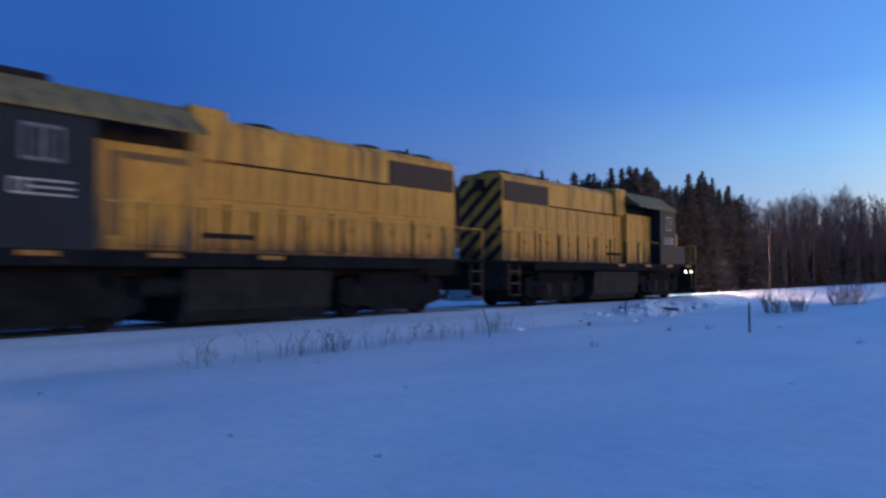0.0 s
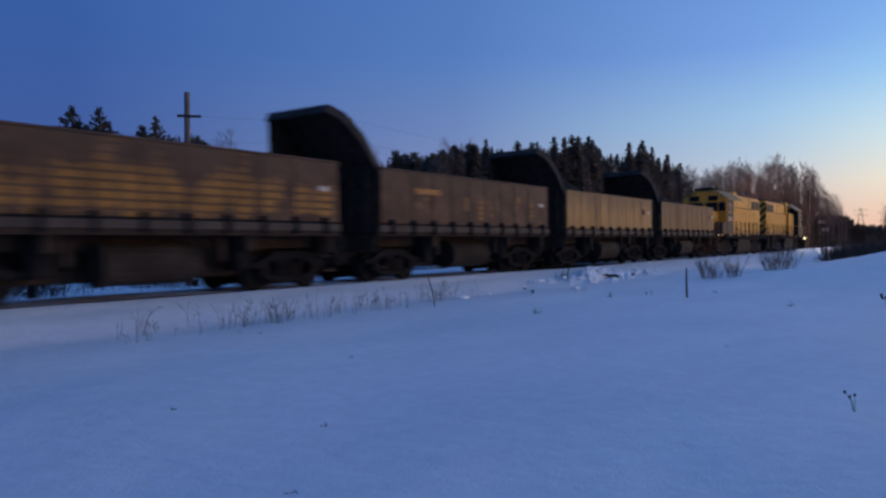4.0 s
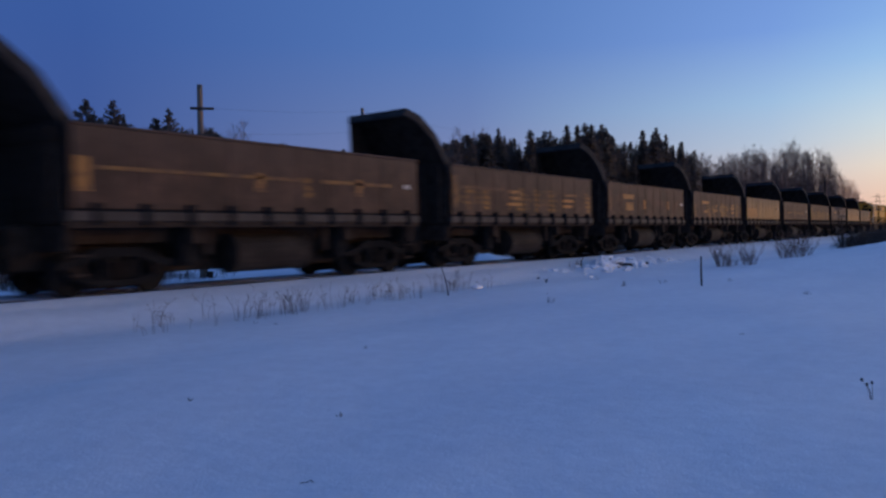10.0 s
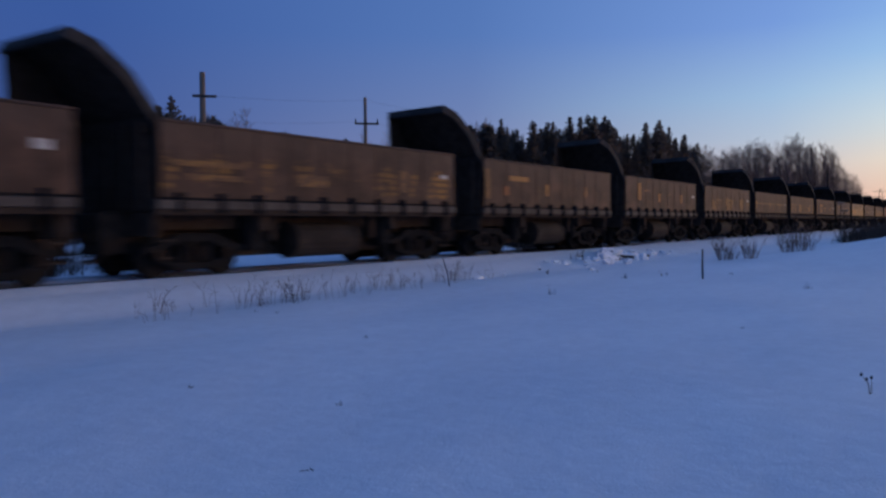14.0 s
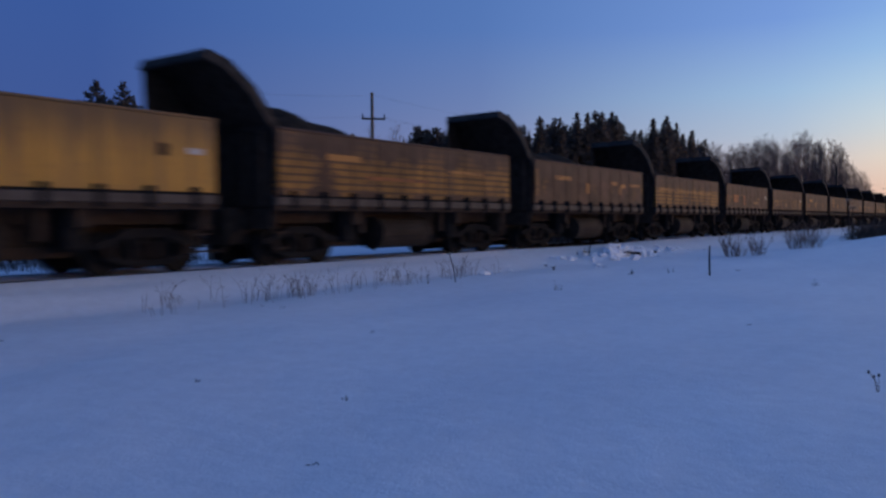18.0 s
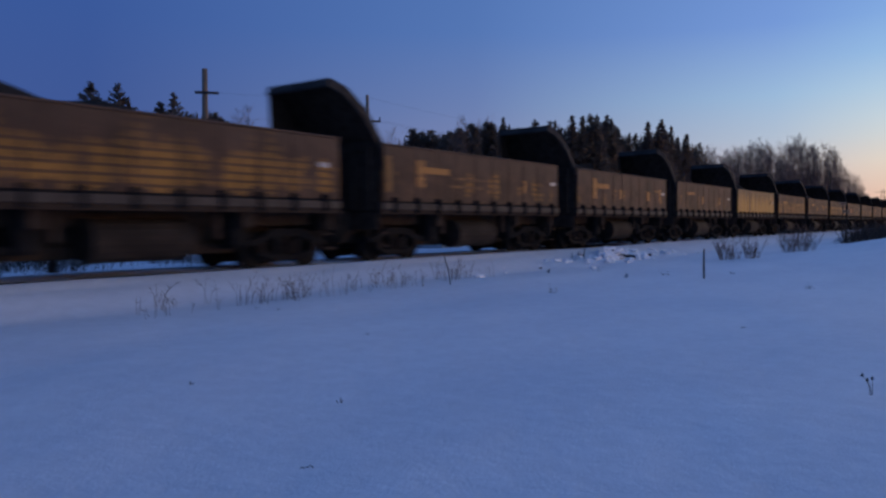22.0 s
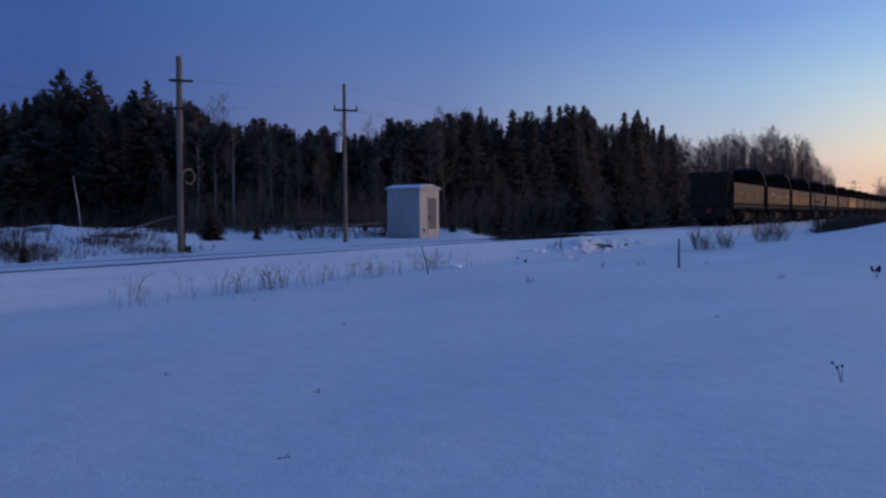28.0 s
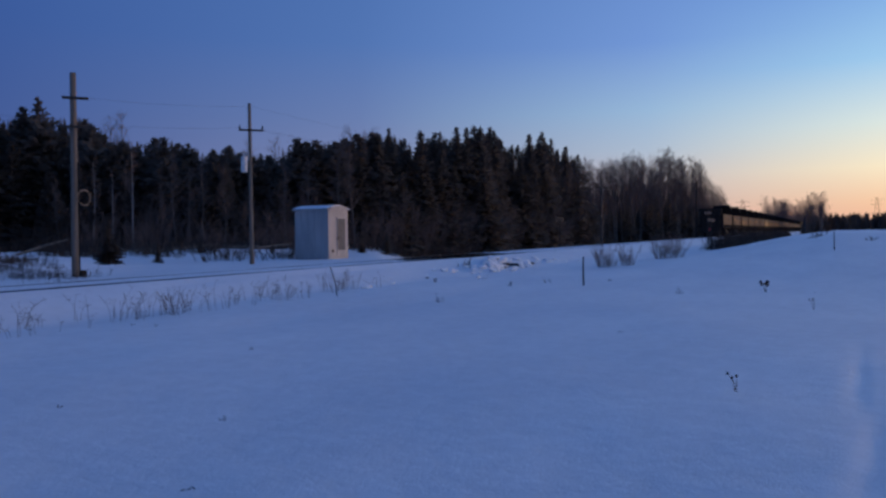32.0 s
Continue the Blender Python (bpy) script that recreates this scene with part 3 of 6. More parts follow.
def make_car():
    c = thing("ore_car", "weathered brown side-dump ore car with a black spill hood", "train car", "ore cars of the train")
    L = CAR_LEN
    # tub: floor, two sides that lean out a little, front end
    for s in (-1, 1):
        bm = prism(bmesh.new(), [(s * (HALF - 0.07), 1.66), (s * HALF, 1.66), (s * HALF, 3.2), (s * (HALF - 0.07), 3.2)], "x", 0.12, L)
        part("side_wall", bm, CARPAINT, c, "rusty brown side with flaking yellow paint")
        bm = boxed(0.1, L + 0.02, s * (HALF - 0.01) - 0.04, s * (HALF - 0.01) + 0.04, 3.17, 3.23, bevel=0.015)
        part("top_rail", bm, CARPAINT, c)
        part("sill", boxed(0.0, L, s * (HALF + 0.02) - 0.05, s * (HALF + 0.02) + 0.05, 1.42, 1.6, bevel=0.01), SILL, c, "pale grey side sill")
        part("lower_chord", boxed(0.0, L, s * (HALF - 0.02) - 0.05, s * (HALF - 0.02) + 0.05, 1.3, 1.42), BLACK, c)
        me = mesh_of(boxed(-0.075, 0.075, -0.08, 0.07, 1.34, 1.76, bevel=0.02), "bracket", STEEL)
        for i in range(10):
            part("bracket", me, None, c).location = (0.55 + i * (L - 1.1) / 9, s * (HALF + 0.045), 0)
        me = mesh_of(boxed(-0.03, 0.03, -0.008, 0.008, 1.66, 3.17, bevel=0.004), "rib", CARPAINT)
        for i in range(1, 9) if s < 0 else ():
            part("rib", me, None, c).location = (0.55 + i * (L - 1.1) / 9, s * (HALF + 0.006), 0)
        part("side_gap", boxed(0.12, L - 0.02, s * (HALF - 0.03) - 0.03, s * (HALF - 0.03) + 0.03, 1.6, 1.66), STEEL, c)
    part("front_wall", boxed(L - 0.1, L, -HALF + 0.02, HALF - 0.02, 1.4, 3.12), BLACK, c)
    part("floor_plate", boxed(0.0, L, -HALF + 0.05, HALF - 0.05, 1.38, 1.64), BLACK, c)
    hood = part("spill_hood", hood_bm(), BLACK, c, "black steel hood that leans out over the gap")
    part("cheek", cheek_bm(), BLACK, hood)
    part("rim", hood_rim_bm(), RIM, hood, "dusty grey hood rim")
    part("back_wall", slab(bmesh.new(), (0.0, -1.45, 1.4), (0.0, 1.45, 1.4), (0.1, 1.45, 3.3), (0.1, -1.45, 3.3), 0.06), BLACK, c)
    me = mesh_of(boxed(-0.07, 0.0, -0.05, 0.05, 1.45, 3.15), "stiffener", BLACK)
    for y in (-1.2, -0.6, 0.0, 0.6, 1.2):
        part("stiffener", me, None, c).location = (-0.05, y, 0)
    # frame, cylinders, couplers
    part("centre_beam", boxed(-0.4, L + 0.4, -0.3, 0.3, 0.6, 1.4), BLACK, c)
    for s in (-1, 1):
        part("truss", prism(bmesh.new(), [(2.6, 0.9), (3.2, 0.36), (7.3, 0.36), (7.9, 0.9), (8.2, 1.36), (2.3, 1.36)], "y", s * 0.5 - 0.03, s * 0.5 + 0.03), BLACK, c)
        part("brake_rigging", boxed(0.3, L - 0.3, s * 0.62 - 0.05, s * 0.62 + 0.05, 0.38, 0.6), BLACK, c)
        part("tilt_cylinder", boxed(2.62, 3.1, s * 1.0 - 0.25, s * 1.0 + 0.25, 0.5, 1.36, bevel=0.08), STEEL, c)
        part("tilt_cylinder", boxed(7.3, 7.78, s * 1.0 - 0.25, s * 1.0 + 0.25, 0.5, 1.36, bevel=0.08), STEEL, c)
    for x in (2.9, 7.6):
        part("cross_beam", boxed(x - 0.14, x + 0.14, -1.45, 1.45, 0.95, 1.38, bevel=0.02), BLACK, c)
    for s in (-1, 1):
        bm = bmesh.new()
        cyl(bm, (4.0, s * 1.05, 0.72), (6.1, s * 1.05, 0.72), 0.43, n=18)
        for x in (4.0, 6.1):
            cyl(bm, (x - 0.06, s * 1.05, 0.72), (x + 0.06, s * 1.05, 0.72), 0.45, n=18)
        part("air_cylinder", bm, CYLINDER, c, "dull rusty air cylinder")
        part("underframe_channel", boxed(0.35, L - 0.35, s * 0.82 - 0.03, s * 0.82 + 0.03, 1.0, 1.37), BLACK, c)
        for x in (3.3, 6.9):
            part("bracket_leg", boxed(x - 0.07, x + 0.07, s * 1.2 - 0.1, s * 1.2 + 0.1, 0.72, 1.38), BLACK, c)
    for x, d in ((-0.4, -1), (L + 0.4, 1)):
        bm = boxed(min(x, x + d * 0.36), max(x, x + d * 0.36), -0.12, 0.12, 0.74, 1.0, bevel=0.03)
        part("coupler", bm, RUSTY, c)
    for x, d in ((0.0, -1), (L, 1)):
        part("draft_gear", boxed(min(x - d * 0.5, x + d * 0.5), max(x - d * 0.5, x + d * 0.5), -0.42, 0.42, 0.5, 1.36, bevel=0.04), BLACK, c)
        for s in (-1, 1):
            part("end_beam", boxed(min(x - d * 0.24, x - d * 0.02), max(x - d * 0.24, x - d * 0.02), min(s * 0.42, s * 1.4), max(s * 0.42, s * 1.4), 0.86, 1.38, bevel=0.03), BLACK, c)
            v, f = [], []
            tube(v, f, [(x + d * 0.2, s * 0.5, 0.95), (x + d * 0.45, s * 0.5, 0.55), (x + d * 0.7, s * 0.5, 0.35), (x + d * 0.86, s * 0.5, 0.42)], [0.045] * 4, 6)
            part("air_hose", raw_mesh("air_hose", v, f, BLACK, True), None, c)
            me = mesh_of(boxed(-0.2, 0.2, -0.03, 0.03, -0.02, 0.02), "step", BLACK)
            for z in (0.42, 0.78):
                part("step", me, None, c).location = (x - d * 0.3, s * 1.42, z)
            part("grab_iron", boxed(x - d * 0.3 - 0.2, x - d * 0.3 - 0.17, s * 1.42 - 0.02, s * 1.42 + 0.02, 0.4, 1.36), BLACK, c)
    for x in (1.3, L - 1.3):
        car_truck(c, x)
    return c


def load_mesh(seed, heaps=()):
    xs, ys = np.linspace(0.02, CAR_LEN - 0.15, 48), np.linspace(-HALF + 0.09, HALF - 0.09, 16)
    gx, gy = np.meshgrid(xs, ys, indexing="ij")
    edge = np.sin(np.pi * (gy / (2 * HALF - 0.18) + 0.5)) ** 0.7
    ends = np.clip(np.minimum(gx, CAR_LEN - gx) / 1.6, 0, 1)
    humps = 0.16 + 0.26 * np.sin(gx * 0.75 + seed * 2.1) ** 2 + 0.07 * np.sin(gx * 2.9 + seed)
    z = 2.95 + edge * ends * humps + 0.05 * lumps(gx * 5, gy * 5, seed)
    for at, width, high in heaps:
        z = z + edge * high * np.exp(-(((gx - at) / width) ** 2))
    n, m = gx.shape
    v = np.stack([gx, gy, z], -1).reshape(-1, 3).tolist()
    f = [(i * m + j, (i + 1) * m + j, (i + 1) * m + j + 1, i * m + j + 1) for i in range(n - 1) for j in range(m - 1)]
    return raw_mesh("load", v, f, ORE)


# paint left on each car's field side: (kind, from, to, low, high) in shares of its length and height
BAR = ("yellow", 0.155, 0.285, 0.58, 0.69)
POSTS = (("yellow", 0.415, 0.437, 0.28, 0.56), ("yellow", 0.742, 0.764, 0.28, 0.56))
FAINT_POSTS = (("faint", 0.415, 0.44, 0.3, 0.58), ("faint", 0.742, 0.766, 0.3, 0.58))
EDGE = ("faint", 0.006, 0.03, 0.16, 0.8)
TAG = ("white", 0.93, 0.965, 0.5, 0.58)
CAR_MARKS = {
    0: (("dark", 0.89, 0.915, 0.52, 0.68), ("white", 0.945, 0.985, 0.56, 0.64)),
    1: (("dark", 0.865, 0.89, 0.5, 0.66), ("white", 0.93, 0.965, 0.53, 0.61)),
    2: (BAR, *FAINT_POSTS, ("faint", 0.16, 0.2, 0.3, 0.42), ("faint", 0.76, 0.78, 0.55, 0.68), TAG),
    3: (EDGE, TAG),
    4: (("faint", 0.12, 0.3, 0.42, 0.47), ("faint", 0.5, 0.7, 0.4, 0.45), *FAINT_POSTS, TAG),
    5: (("yellow", 0.02, 0.28, 0.16, 0.52), ("dark", 0.865, 0.89, 0.5, 0.64), ("white", 0.93, 0.96, 0.53, 0.6)),
    6: (EDGE, BAR, ("yellow", 0.2, 0.25, 0.25, 0.33), ("yellow", 0.39, 0.45, 0.3, 0.37), ("yellow", 0.42, 0.45, 0.42, 0.58), ("yellow", 0.77, 0.83, 0.24, 0.32), ("yellow", 0.76, 0.84, 0.4, 0.5), ("yellow", 0.78, 0.83, 0.55, 0.62), ("faint", 0.5, 0.56, 0.3, 0.5), ("yellow", 0.965, 0.985, 0.25, 0.55)),
    7: (EDGE, ("yellow", 0.165, 0.29, 0.56, 0.7), ("yellow", 0.2, 0.28, 0.22, 0.46), *POSTS, ("white", 0.945, 0.985, 0.45, 0.53), ("faint", 0.88, 0.9, 0.35, 0.6)),
    8: (EDGE, ("faint", 0.04, 0.3, 0.54, 0.6), ("yellow", 0.33, 0.42, 0.5, 0.57), ("yellow", 0.34, 0.42, 0.36, 0.43), ("yellow", 0.33, 0.42, 0.22, 0.29), ("faint", 0.61, 0.63, 0.2, 0.6), ("yellow", 0.74, 0.82, 0.22, 0.29), ("yellow", 0.74, 0.83, 0.36, 0.43), ("faint", 0.75, 0.86, 0.5, 0.57)),
    9: (("yellow", 0.006, 0.03, 0.2, 0.62), ("faint", 0.04, 0.55, 0.47, 0.52), ("faint", 0.62, 0.88, 0.46, 0.52), *POSTS, ("white", 0.94, 0.965, 0.45, 0.53)),
    10: (*FAINT_POSTS, ("faint", 0.2, 0.36, 0.47, 0.52), TAG),
    11: (("yellow", 0.15, 0.178, 0.32, 0.84), ("faint", 0.19, 0.29, 0.58, 0.66), *POSTS, ("faint", 0.55, 0.58, 0.52, 0.57), TAG),
    12: (EDGE, BAR, *POSTS, ("orange", 0.12, 0.15, 0.25, 0.45)),
    13: (("faint", 0.03, 0.2, 0.42, 0.5), ("faint", 0.06, 0.2, 0.24, 0.32), ("faint", 0.36, 0.46, 0.22, 0.4), ("faint", 0.74, 0.77, 0.2, 0.6), TAG),
    14: (("orange", 0.006, 0.03, 0.2, 0.6), ("orange", 0.15, 0.25, 0.3, 0.6), ("orange", 0.375, 0.415, 0.2, 0.58), ("faint", 0.28, 0.38, 0.56, 0.62), ("faint", 0.62, 0.78, 0.24, 0.36), ("faint", 0.7, 0.78, 0.44, 0.5), ("white", 0.93, 0.962, 0.5, 0.62)),
    15: (("yellow", 0.3, 0.86, 0.52, 0.57), ("yellow", 0.04, 0.26, 0.54, 0.6)),
    16: (EDGE, BAR, POSTS[0], ("yellow", 0.655, 0.71, 0.56, 0.66), ("yellow", 0.735, 0.76, 0.3, 0.54), ("yellow", 0.76, 0.8, 0.5, 0.6), ("yellow", 0.85, 0.97, 0.55, 0.63)),
    17: (("yellow", 0.155, 0.27, 0.58, 0.68), ("orange", 0.3, 0.55, 0.3, 0.36), ("yellow", 0.66, 0.84, 0.52, 0.58)),
    18: (("dark", 0.87, 0.892, 0.46, 0.62), ("white", 0.935, 0.97, 0.5, 0.58)),
    19: (BAR, *POSTS, TAG),
    20: (("yellow", 0.14, 0.175, 0.26, 0.8), ("yellow", 0.18, 0.3, 0.54, 0.67), *POSTS, ("yellow", 0.9, 0.925, 0.24, 0.66), ("faint", 0.84, 0.9, 0.56, 0.62), ("white", 0.935, 0.975, 0.48, 0.56)),
    21: (EDGE, ("yellow", 0.14, 0.18, 0.28, 0.78), ("yellow", 0.18, 0.3, 0.54, 0.66), ("faint", 0.32, 0.5, 0.46, 0.51), ("faint", 0.3, 0.48, 0.3, 0.35), ("faint", 0.54, 0.57, 0.25, 0.5), POSTS[1], ("white", 0.94, 0.985, 0.5, 0.58)),
    22: (TAG,),
    23: (("yellow", 0.006, 0.035, 0.2, 0.8), ("yellow", 0.17, 0.27, 0.56, 0.7), ("faint", 0.28, 0.7, 0.52, 0.56), ("faint", 0.3, 0.66, 0.4, 0.44), *FAINT_POSTS, ("white", 0.855, 0.9, 0.5, 0.6)),
    24: (EDGE, *FAINT_POSTS, ("orange", 0.15, 0.27, 0.55, 0.62)),
}
MARK_LOOK = {"yellow": ("yellow_mark", PATCH, "worn yellow painted mark"), "faint": ("yellow_mark", FAINTPATCH, "almost rubbed-off yellow mark"), "orange": ("orange_mark", ORANGEPATCH, "faded orange painted mark"), "white": ("white_mark", WHITE, "white stencilled bar"), "dark": ("dark_mark", BLACK, "dark square emblem")}


def paint_marks(c, marks, made={}):
    for kind, f0, f1, h0, h1 in marks:
        name, look_, label = MARK_LOOK[kind]
        key = (kind, round(f1 - f0, 3), round(h1 - h0, 3))
        if key not in made:
            made[key] = mesh_of(boxed(0, (f1 - f0) * 10.3, -0.004, 0.004, 0, (h1 - h0) * 1.54), name, look_)
        part(name, made[key], None, c, label).location = (0.12 + f0 * 10.3, -HALF - 0.018, 1.66 + h0 * 1.54)


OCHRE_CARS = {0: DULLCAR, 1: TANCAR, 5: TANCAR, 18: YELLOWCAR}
BANDED_CARS = {3: BANDEDPAINT, 15: BANDEDPAINT, 22: BANDEDPAINT, 8: FAINTPAINT, 10: FAINTPAINT, 13: FAINTPAINT, 17: BANDEDPAINT, 21: FAINTPAINT, 23: FAINTPAINT, 6: FAINTPAINT}


def repaint(c, paint, names, label, made={}):
    for o in c.children:
        if o.name.split(".")[0] in names:
            key = (o.data.name, paint.name)
            if key not in made:
                made[key] = o.data.copy()
                made[key].materials[0] = paint
            o.data = made[key]
            if o.name.startswith("side_wall"):
                o["label"] = label


def make_train_cars():
    first = make_car()
    loads = [load_mesh(s) for s in (0.3, 1.4, 2.6, 3.9, 5.1)]
    heaped = {16: load_mesh(0.9, ((1.4, 1.4, 0.72), (4.0, 1.0, 0.4))), 17: load_mesh(4.4, ((1.0, 0.9, 0.78), (2.6, 0.7, 0.3))), 24: load_mesh(2.0, ((2.0, 1.5, 0.4),)), 0: load_mesh(1.7, ((2.5, 2.2, 0.55), (6.5, 1.5, 0.2))), 18: load_mesh(5.3, ((2.4, 1.7, 0.62),)), 1: load_mesh(3.1, ((1.8, 2.0, 0.5),)), 20: load_mesh(4.1, ((1.6, 1.2, 0.45),)), 22: load_mesh(0.2, ((3.0, 2.0, 0.48),))}
    cars = [first] + [copy_thing(first, Matrix()) for _ in range(CAR_COUNT - 1)]
    for k, c in enumerate(cars):
        part("load", heaped.get(k, loads[k % 5]), None, c, "dark heaped ore")
        if k in BANDED_CARS:
            repaint(c, BANDED_CARS[k], ("side_wall",), "brown side with level bands of yellow paint left")
            c["label"] = "brown side-dump ore car with rubbed yellow bands and black hood"
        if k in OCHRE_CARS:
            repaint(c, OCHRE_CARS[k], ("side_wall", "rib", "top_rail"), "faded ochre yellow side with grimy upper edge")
            c["label"] = "faded ochre side-dump ore car with a black spill hood"
            part("grime_streak", boxed(3.02, 3.2, -HALF - 0.02, -HALF - 0.014, 1.7, 3.1), FAINTPATCH, c, "dark grime streak down the side")
        if k == 0:
            repaint(c, DULLCAR, ("front_wall",), "")
        paint_marks(c, CAR_MARKS.get(k, ()))
        TRAIN.append((c, -k * CAR_PITCH - (0.2 if k == 0 else 0.0)))
    close_last_car(cars[-1])


def close_last_car(c):
    """The last car has a lower, closed hood that slants down to a solid end frame."""
    for o in [o for o in c.children if o.name.startswith("spill_hood")]:
        for p in list(o.children):
            bpy.data.objects.remove(p)
        bpy.data.objects.remove(o)
    # sections of the closed end from its top edge down: x of the front, x of the back, half width, height
    sections = ((-0.38, -0.86, 1.5, 3.97), (-0.1, -1.0, 1.52, 3.86), (0.12, -0.62, 1.3, 3.1), (0.06, -0.4, 1.12, 2.2), (0.0, -0.3, 1.05, 1.4))
    bm = bmesh.new()
    rows = [[bm.verts.new(p) for p in ((a, -w, z), (a, w, z), (b, w, z), (b, -w, z))] for a, b, w, z in sections]
    for p, q in zip(rows, rows[1:]):
        for i in range(4):
            bm.faces.new((p[i], p[(i + 1) % 4], q[(i + 1) % 4], q[i]))
    bm.faces.new(rows[0])
    bm.faces.new(rows[-1][::-1])
    bmesh.ops.recalc_face_normals(bm, faces=bm.faces[:])
    hood = part("spill_hood", bm, BLACK, c, "low closed black hood at the tail")
    part("shoulder_plate", prism(bmesh.new(), [(0.3, 3.2), (-0.08, 3.62), (-0.38, 3.84), (-0.6, 3.9), (-0.2, 3.1), (0.1, 2.9)], "y", -1.53, -1.47), STEEL, hood)
    me = mesh_of(boxed(-0.03, 0.03, -0.05, 0.05, -0.62, 0.62), "rib", BLACK)
    for y in (-0.85, -0.4, 0.05, 0.5, 0.9):
        o = part("rib", me, None, hood)
        o.location, o.rotation_euler = (-0.53, y, 2.62), (0, radians(-14.0), 0)
    part("end_frame", boxed(-0.45, 0.0, -1.25, 1.25, 0.62, 1.4, bevel=0.03), BLACK, c, "black end frame")
    part("pilot_bar", boxed(-0.4, -0.25, -1.2, 1.2, 0.3, 0.42, bevel=0.03), STEEL, c)
    for z in (2.05, 2.3):
        o = part("grab_iron", boxed(-0.02, 0.02, -0.5, 0.4, -0.02, 0.02), SILL, hood, "dull grey rung")
        o.location = (-0.47 - (z - 2.3) * 0.27, -0.2, z)
    marker = part("tail_marker", boxed(-0.62, -0.46, -0.1, 0.22, 0.92, 1.34, bevel=0.02), TAIL, c, "red end-of-train marker box")
    bulb = cyl(bmesh.new(), (-0.54, 0.06, 1.4), (-0.54, 0.06, 1.53), 0.042, n=12)
    part("bulb", bulb, TAILGLOW, marker, "lit red lamp")
    # an added slotted drum turns round the bulb and lets it flash
    bm = bmesh.new()
    n, slot = 48, 1
    ring = [(2 * math.pi * i / n) for i in range(slot, n - slot + 1)]
    for z0, z1, r0, r1 in ((-0.07, 0.085, 0.13, 0.13), (0.085, 0.1, 0.13, 0.0), (-0.07, -0.06, 0.13, 0.0)):
        around = ring if r1 else [2 * math.pi * i / n for i in range(n + 1)]
        lo = [bm.verts.new((r0 * math.cos(a), r0 * math.sin(a), z0)) for a in around]
        hi = [bm.verts.new((max(r1, 0.002) * math.cos(a), max(r1, 0.002) * math.sin(a), z1)) for a in around]
        for i in range(len(around) - 1):
            bm.faces.new((lo[i], lo[i + 1], hi[i + 1], hi[i]))
    # screen added behind the drum to keep its red light off the car
    back = bmesh.new()
    arc = [radians(d) for d in range(-90, 91, 15)]
    lo = [back.verts.new((-0.54 + 0.15 * math.cos(a), 0.06 + 0.15 * math.sin(a), 1.34)) for a in arc]
    hi = [back.verts.new((-0.54 + 0.15 * math.cos(a), 0.06 + 0.15 * math.sin(a), 1.6)) for a in arc]
    for i in range(len(arc) - 1):
        back.faces.new((lo[i], lo[i + 1], hi[i + 1], hi[i]))
    part("lamp_guard", back, BLACK, marker)
    drum = part("slotted_drum", bm, BLACK, marker)
    drum.location = (-0.54, 0.06, 1.46)
    SPINNING.append(drum)
    c["label"] = "last brown side-dump ore car with closed black end and red marker"


make_train_cars()


# ---- locomotives ----
# a loco's own space: x = 0 at the front end plate, growing to the rear end; y < 0 is its side towards the field when it runs backwards
def hood_outline(h, top):
    return [(-h, 1.53), (h, 1.53), (h, top - 0.16), (h - 0.16, top), (-h + 0.16, top), (-h, top - 0.16)]


def stripes(parent, x, h, z0, z1, thick, sign=1, n=6):
    """Black diagonal bars across a yellow end wall."""
    step = (z1 - z0) / n * 1.3
    for i in range(-3, n):
        a = z0 + i * step
        poly = []
        for y, z in ((-h, a), (h, a + 2 * h * 0.9), (h, a + 2 * h * 0.9 + step * 0.48), (-h, a + step * 0.48)):
            poly.append((y * sign, z))
        # clip the bar to the wall's height
        clipped = clip_z(clip_z(poly, z0, 1), z1, -1)
        if len(clipped) >= 3:
            part("stripe", prism(bmesh.new(), clipped, "x", min(x, x + thick), max(x, x + thick)), BLACK, parent)


def clip_z(poly, z, side):
    out = []
    for i, p in enumerate(poly):
        q = poly[(i + 1) % len(poly)]
        a, b = (p[1] - z) * side >= 0, (q[1] - z) * side >= 0
        if a:
            out.append(p)
        if a != b:
            t = (z - p[1]) / (q[1] - p[1])
            out.append((p[0] + t * (q[0] - p[0]), z))
    return out


def loco_truck(parent, x):
    t = part("truck", boxed(x - 0.3, x + 0.3, -0.95, 0.95, 0.5, 0.9, bevel=0.05), STEEL, parent)
    for s in (-1, 1):
        y = s * 1.05
        out = [(-2.05, 0.4), (-1.6, 0.26), (-1.1, 0.3), (-0.7, 0.14), (0.7, 0.14), (1.1, 0.3), (1.6, 0.26), (2.05, 0.4), (2.05, 0.95), (1.2, 1.12), (-1.2, 1.12), (-2.05, 0.95)]
        part("side_frame", prism(bmesh.new(), [(x + a, b) for a, b in out], "y", y - 0.09, y + 0.09), STEEL, t)
        for k in (-1.37, 1.37):
            part("axle_box", boxed(x + k - 0.2, x + k + 0.2, y - 0.06, y + 0.16, 0.34, 0.7, bevel=0.05), STEEL, t)
            part("spring_pocket", boxed(x + k * 0.42 - 0.22, x + k * 0.42 + 0.22, y - 0.02, y + 0.13, 0.3, 0.8, bevel=0.04), BLACK, t)
            bm = bmesh.new()
            cyl(bm, (x + k, y + s * 0.12, 0.86), (x + k, y + s * 0.12, 1.12), 0.1, n=10)
            part("brake_cylinder", bm, STEEL, t)
    part("traction_motor", boxed(x - 1.9, x + 1.9, -0.6, 0.6, 0.12, 0.9, bevel=0.1), BLACK, t)
    for k in (-1.37, 1.37):
        w = part("wheelset", wheelset_mesh(0.5), None, t)
        w.location = (x + k, 0, 0.5)


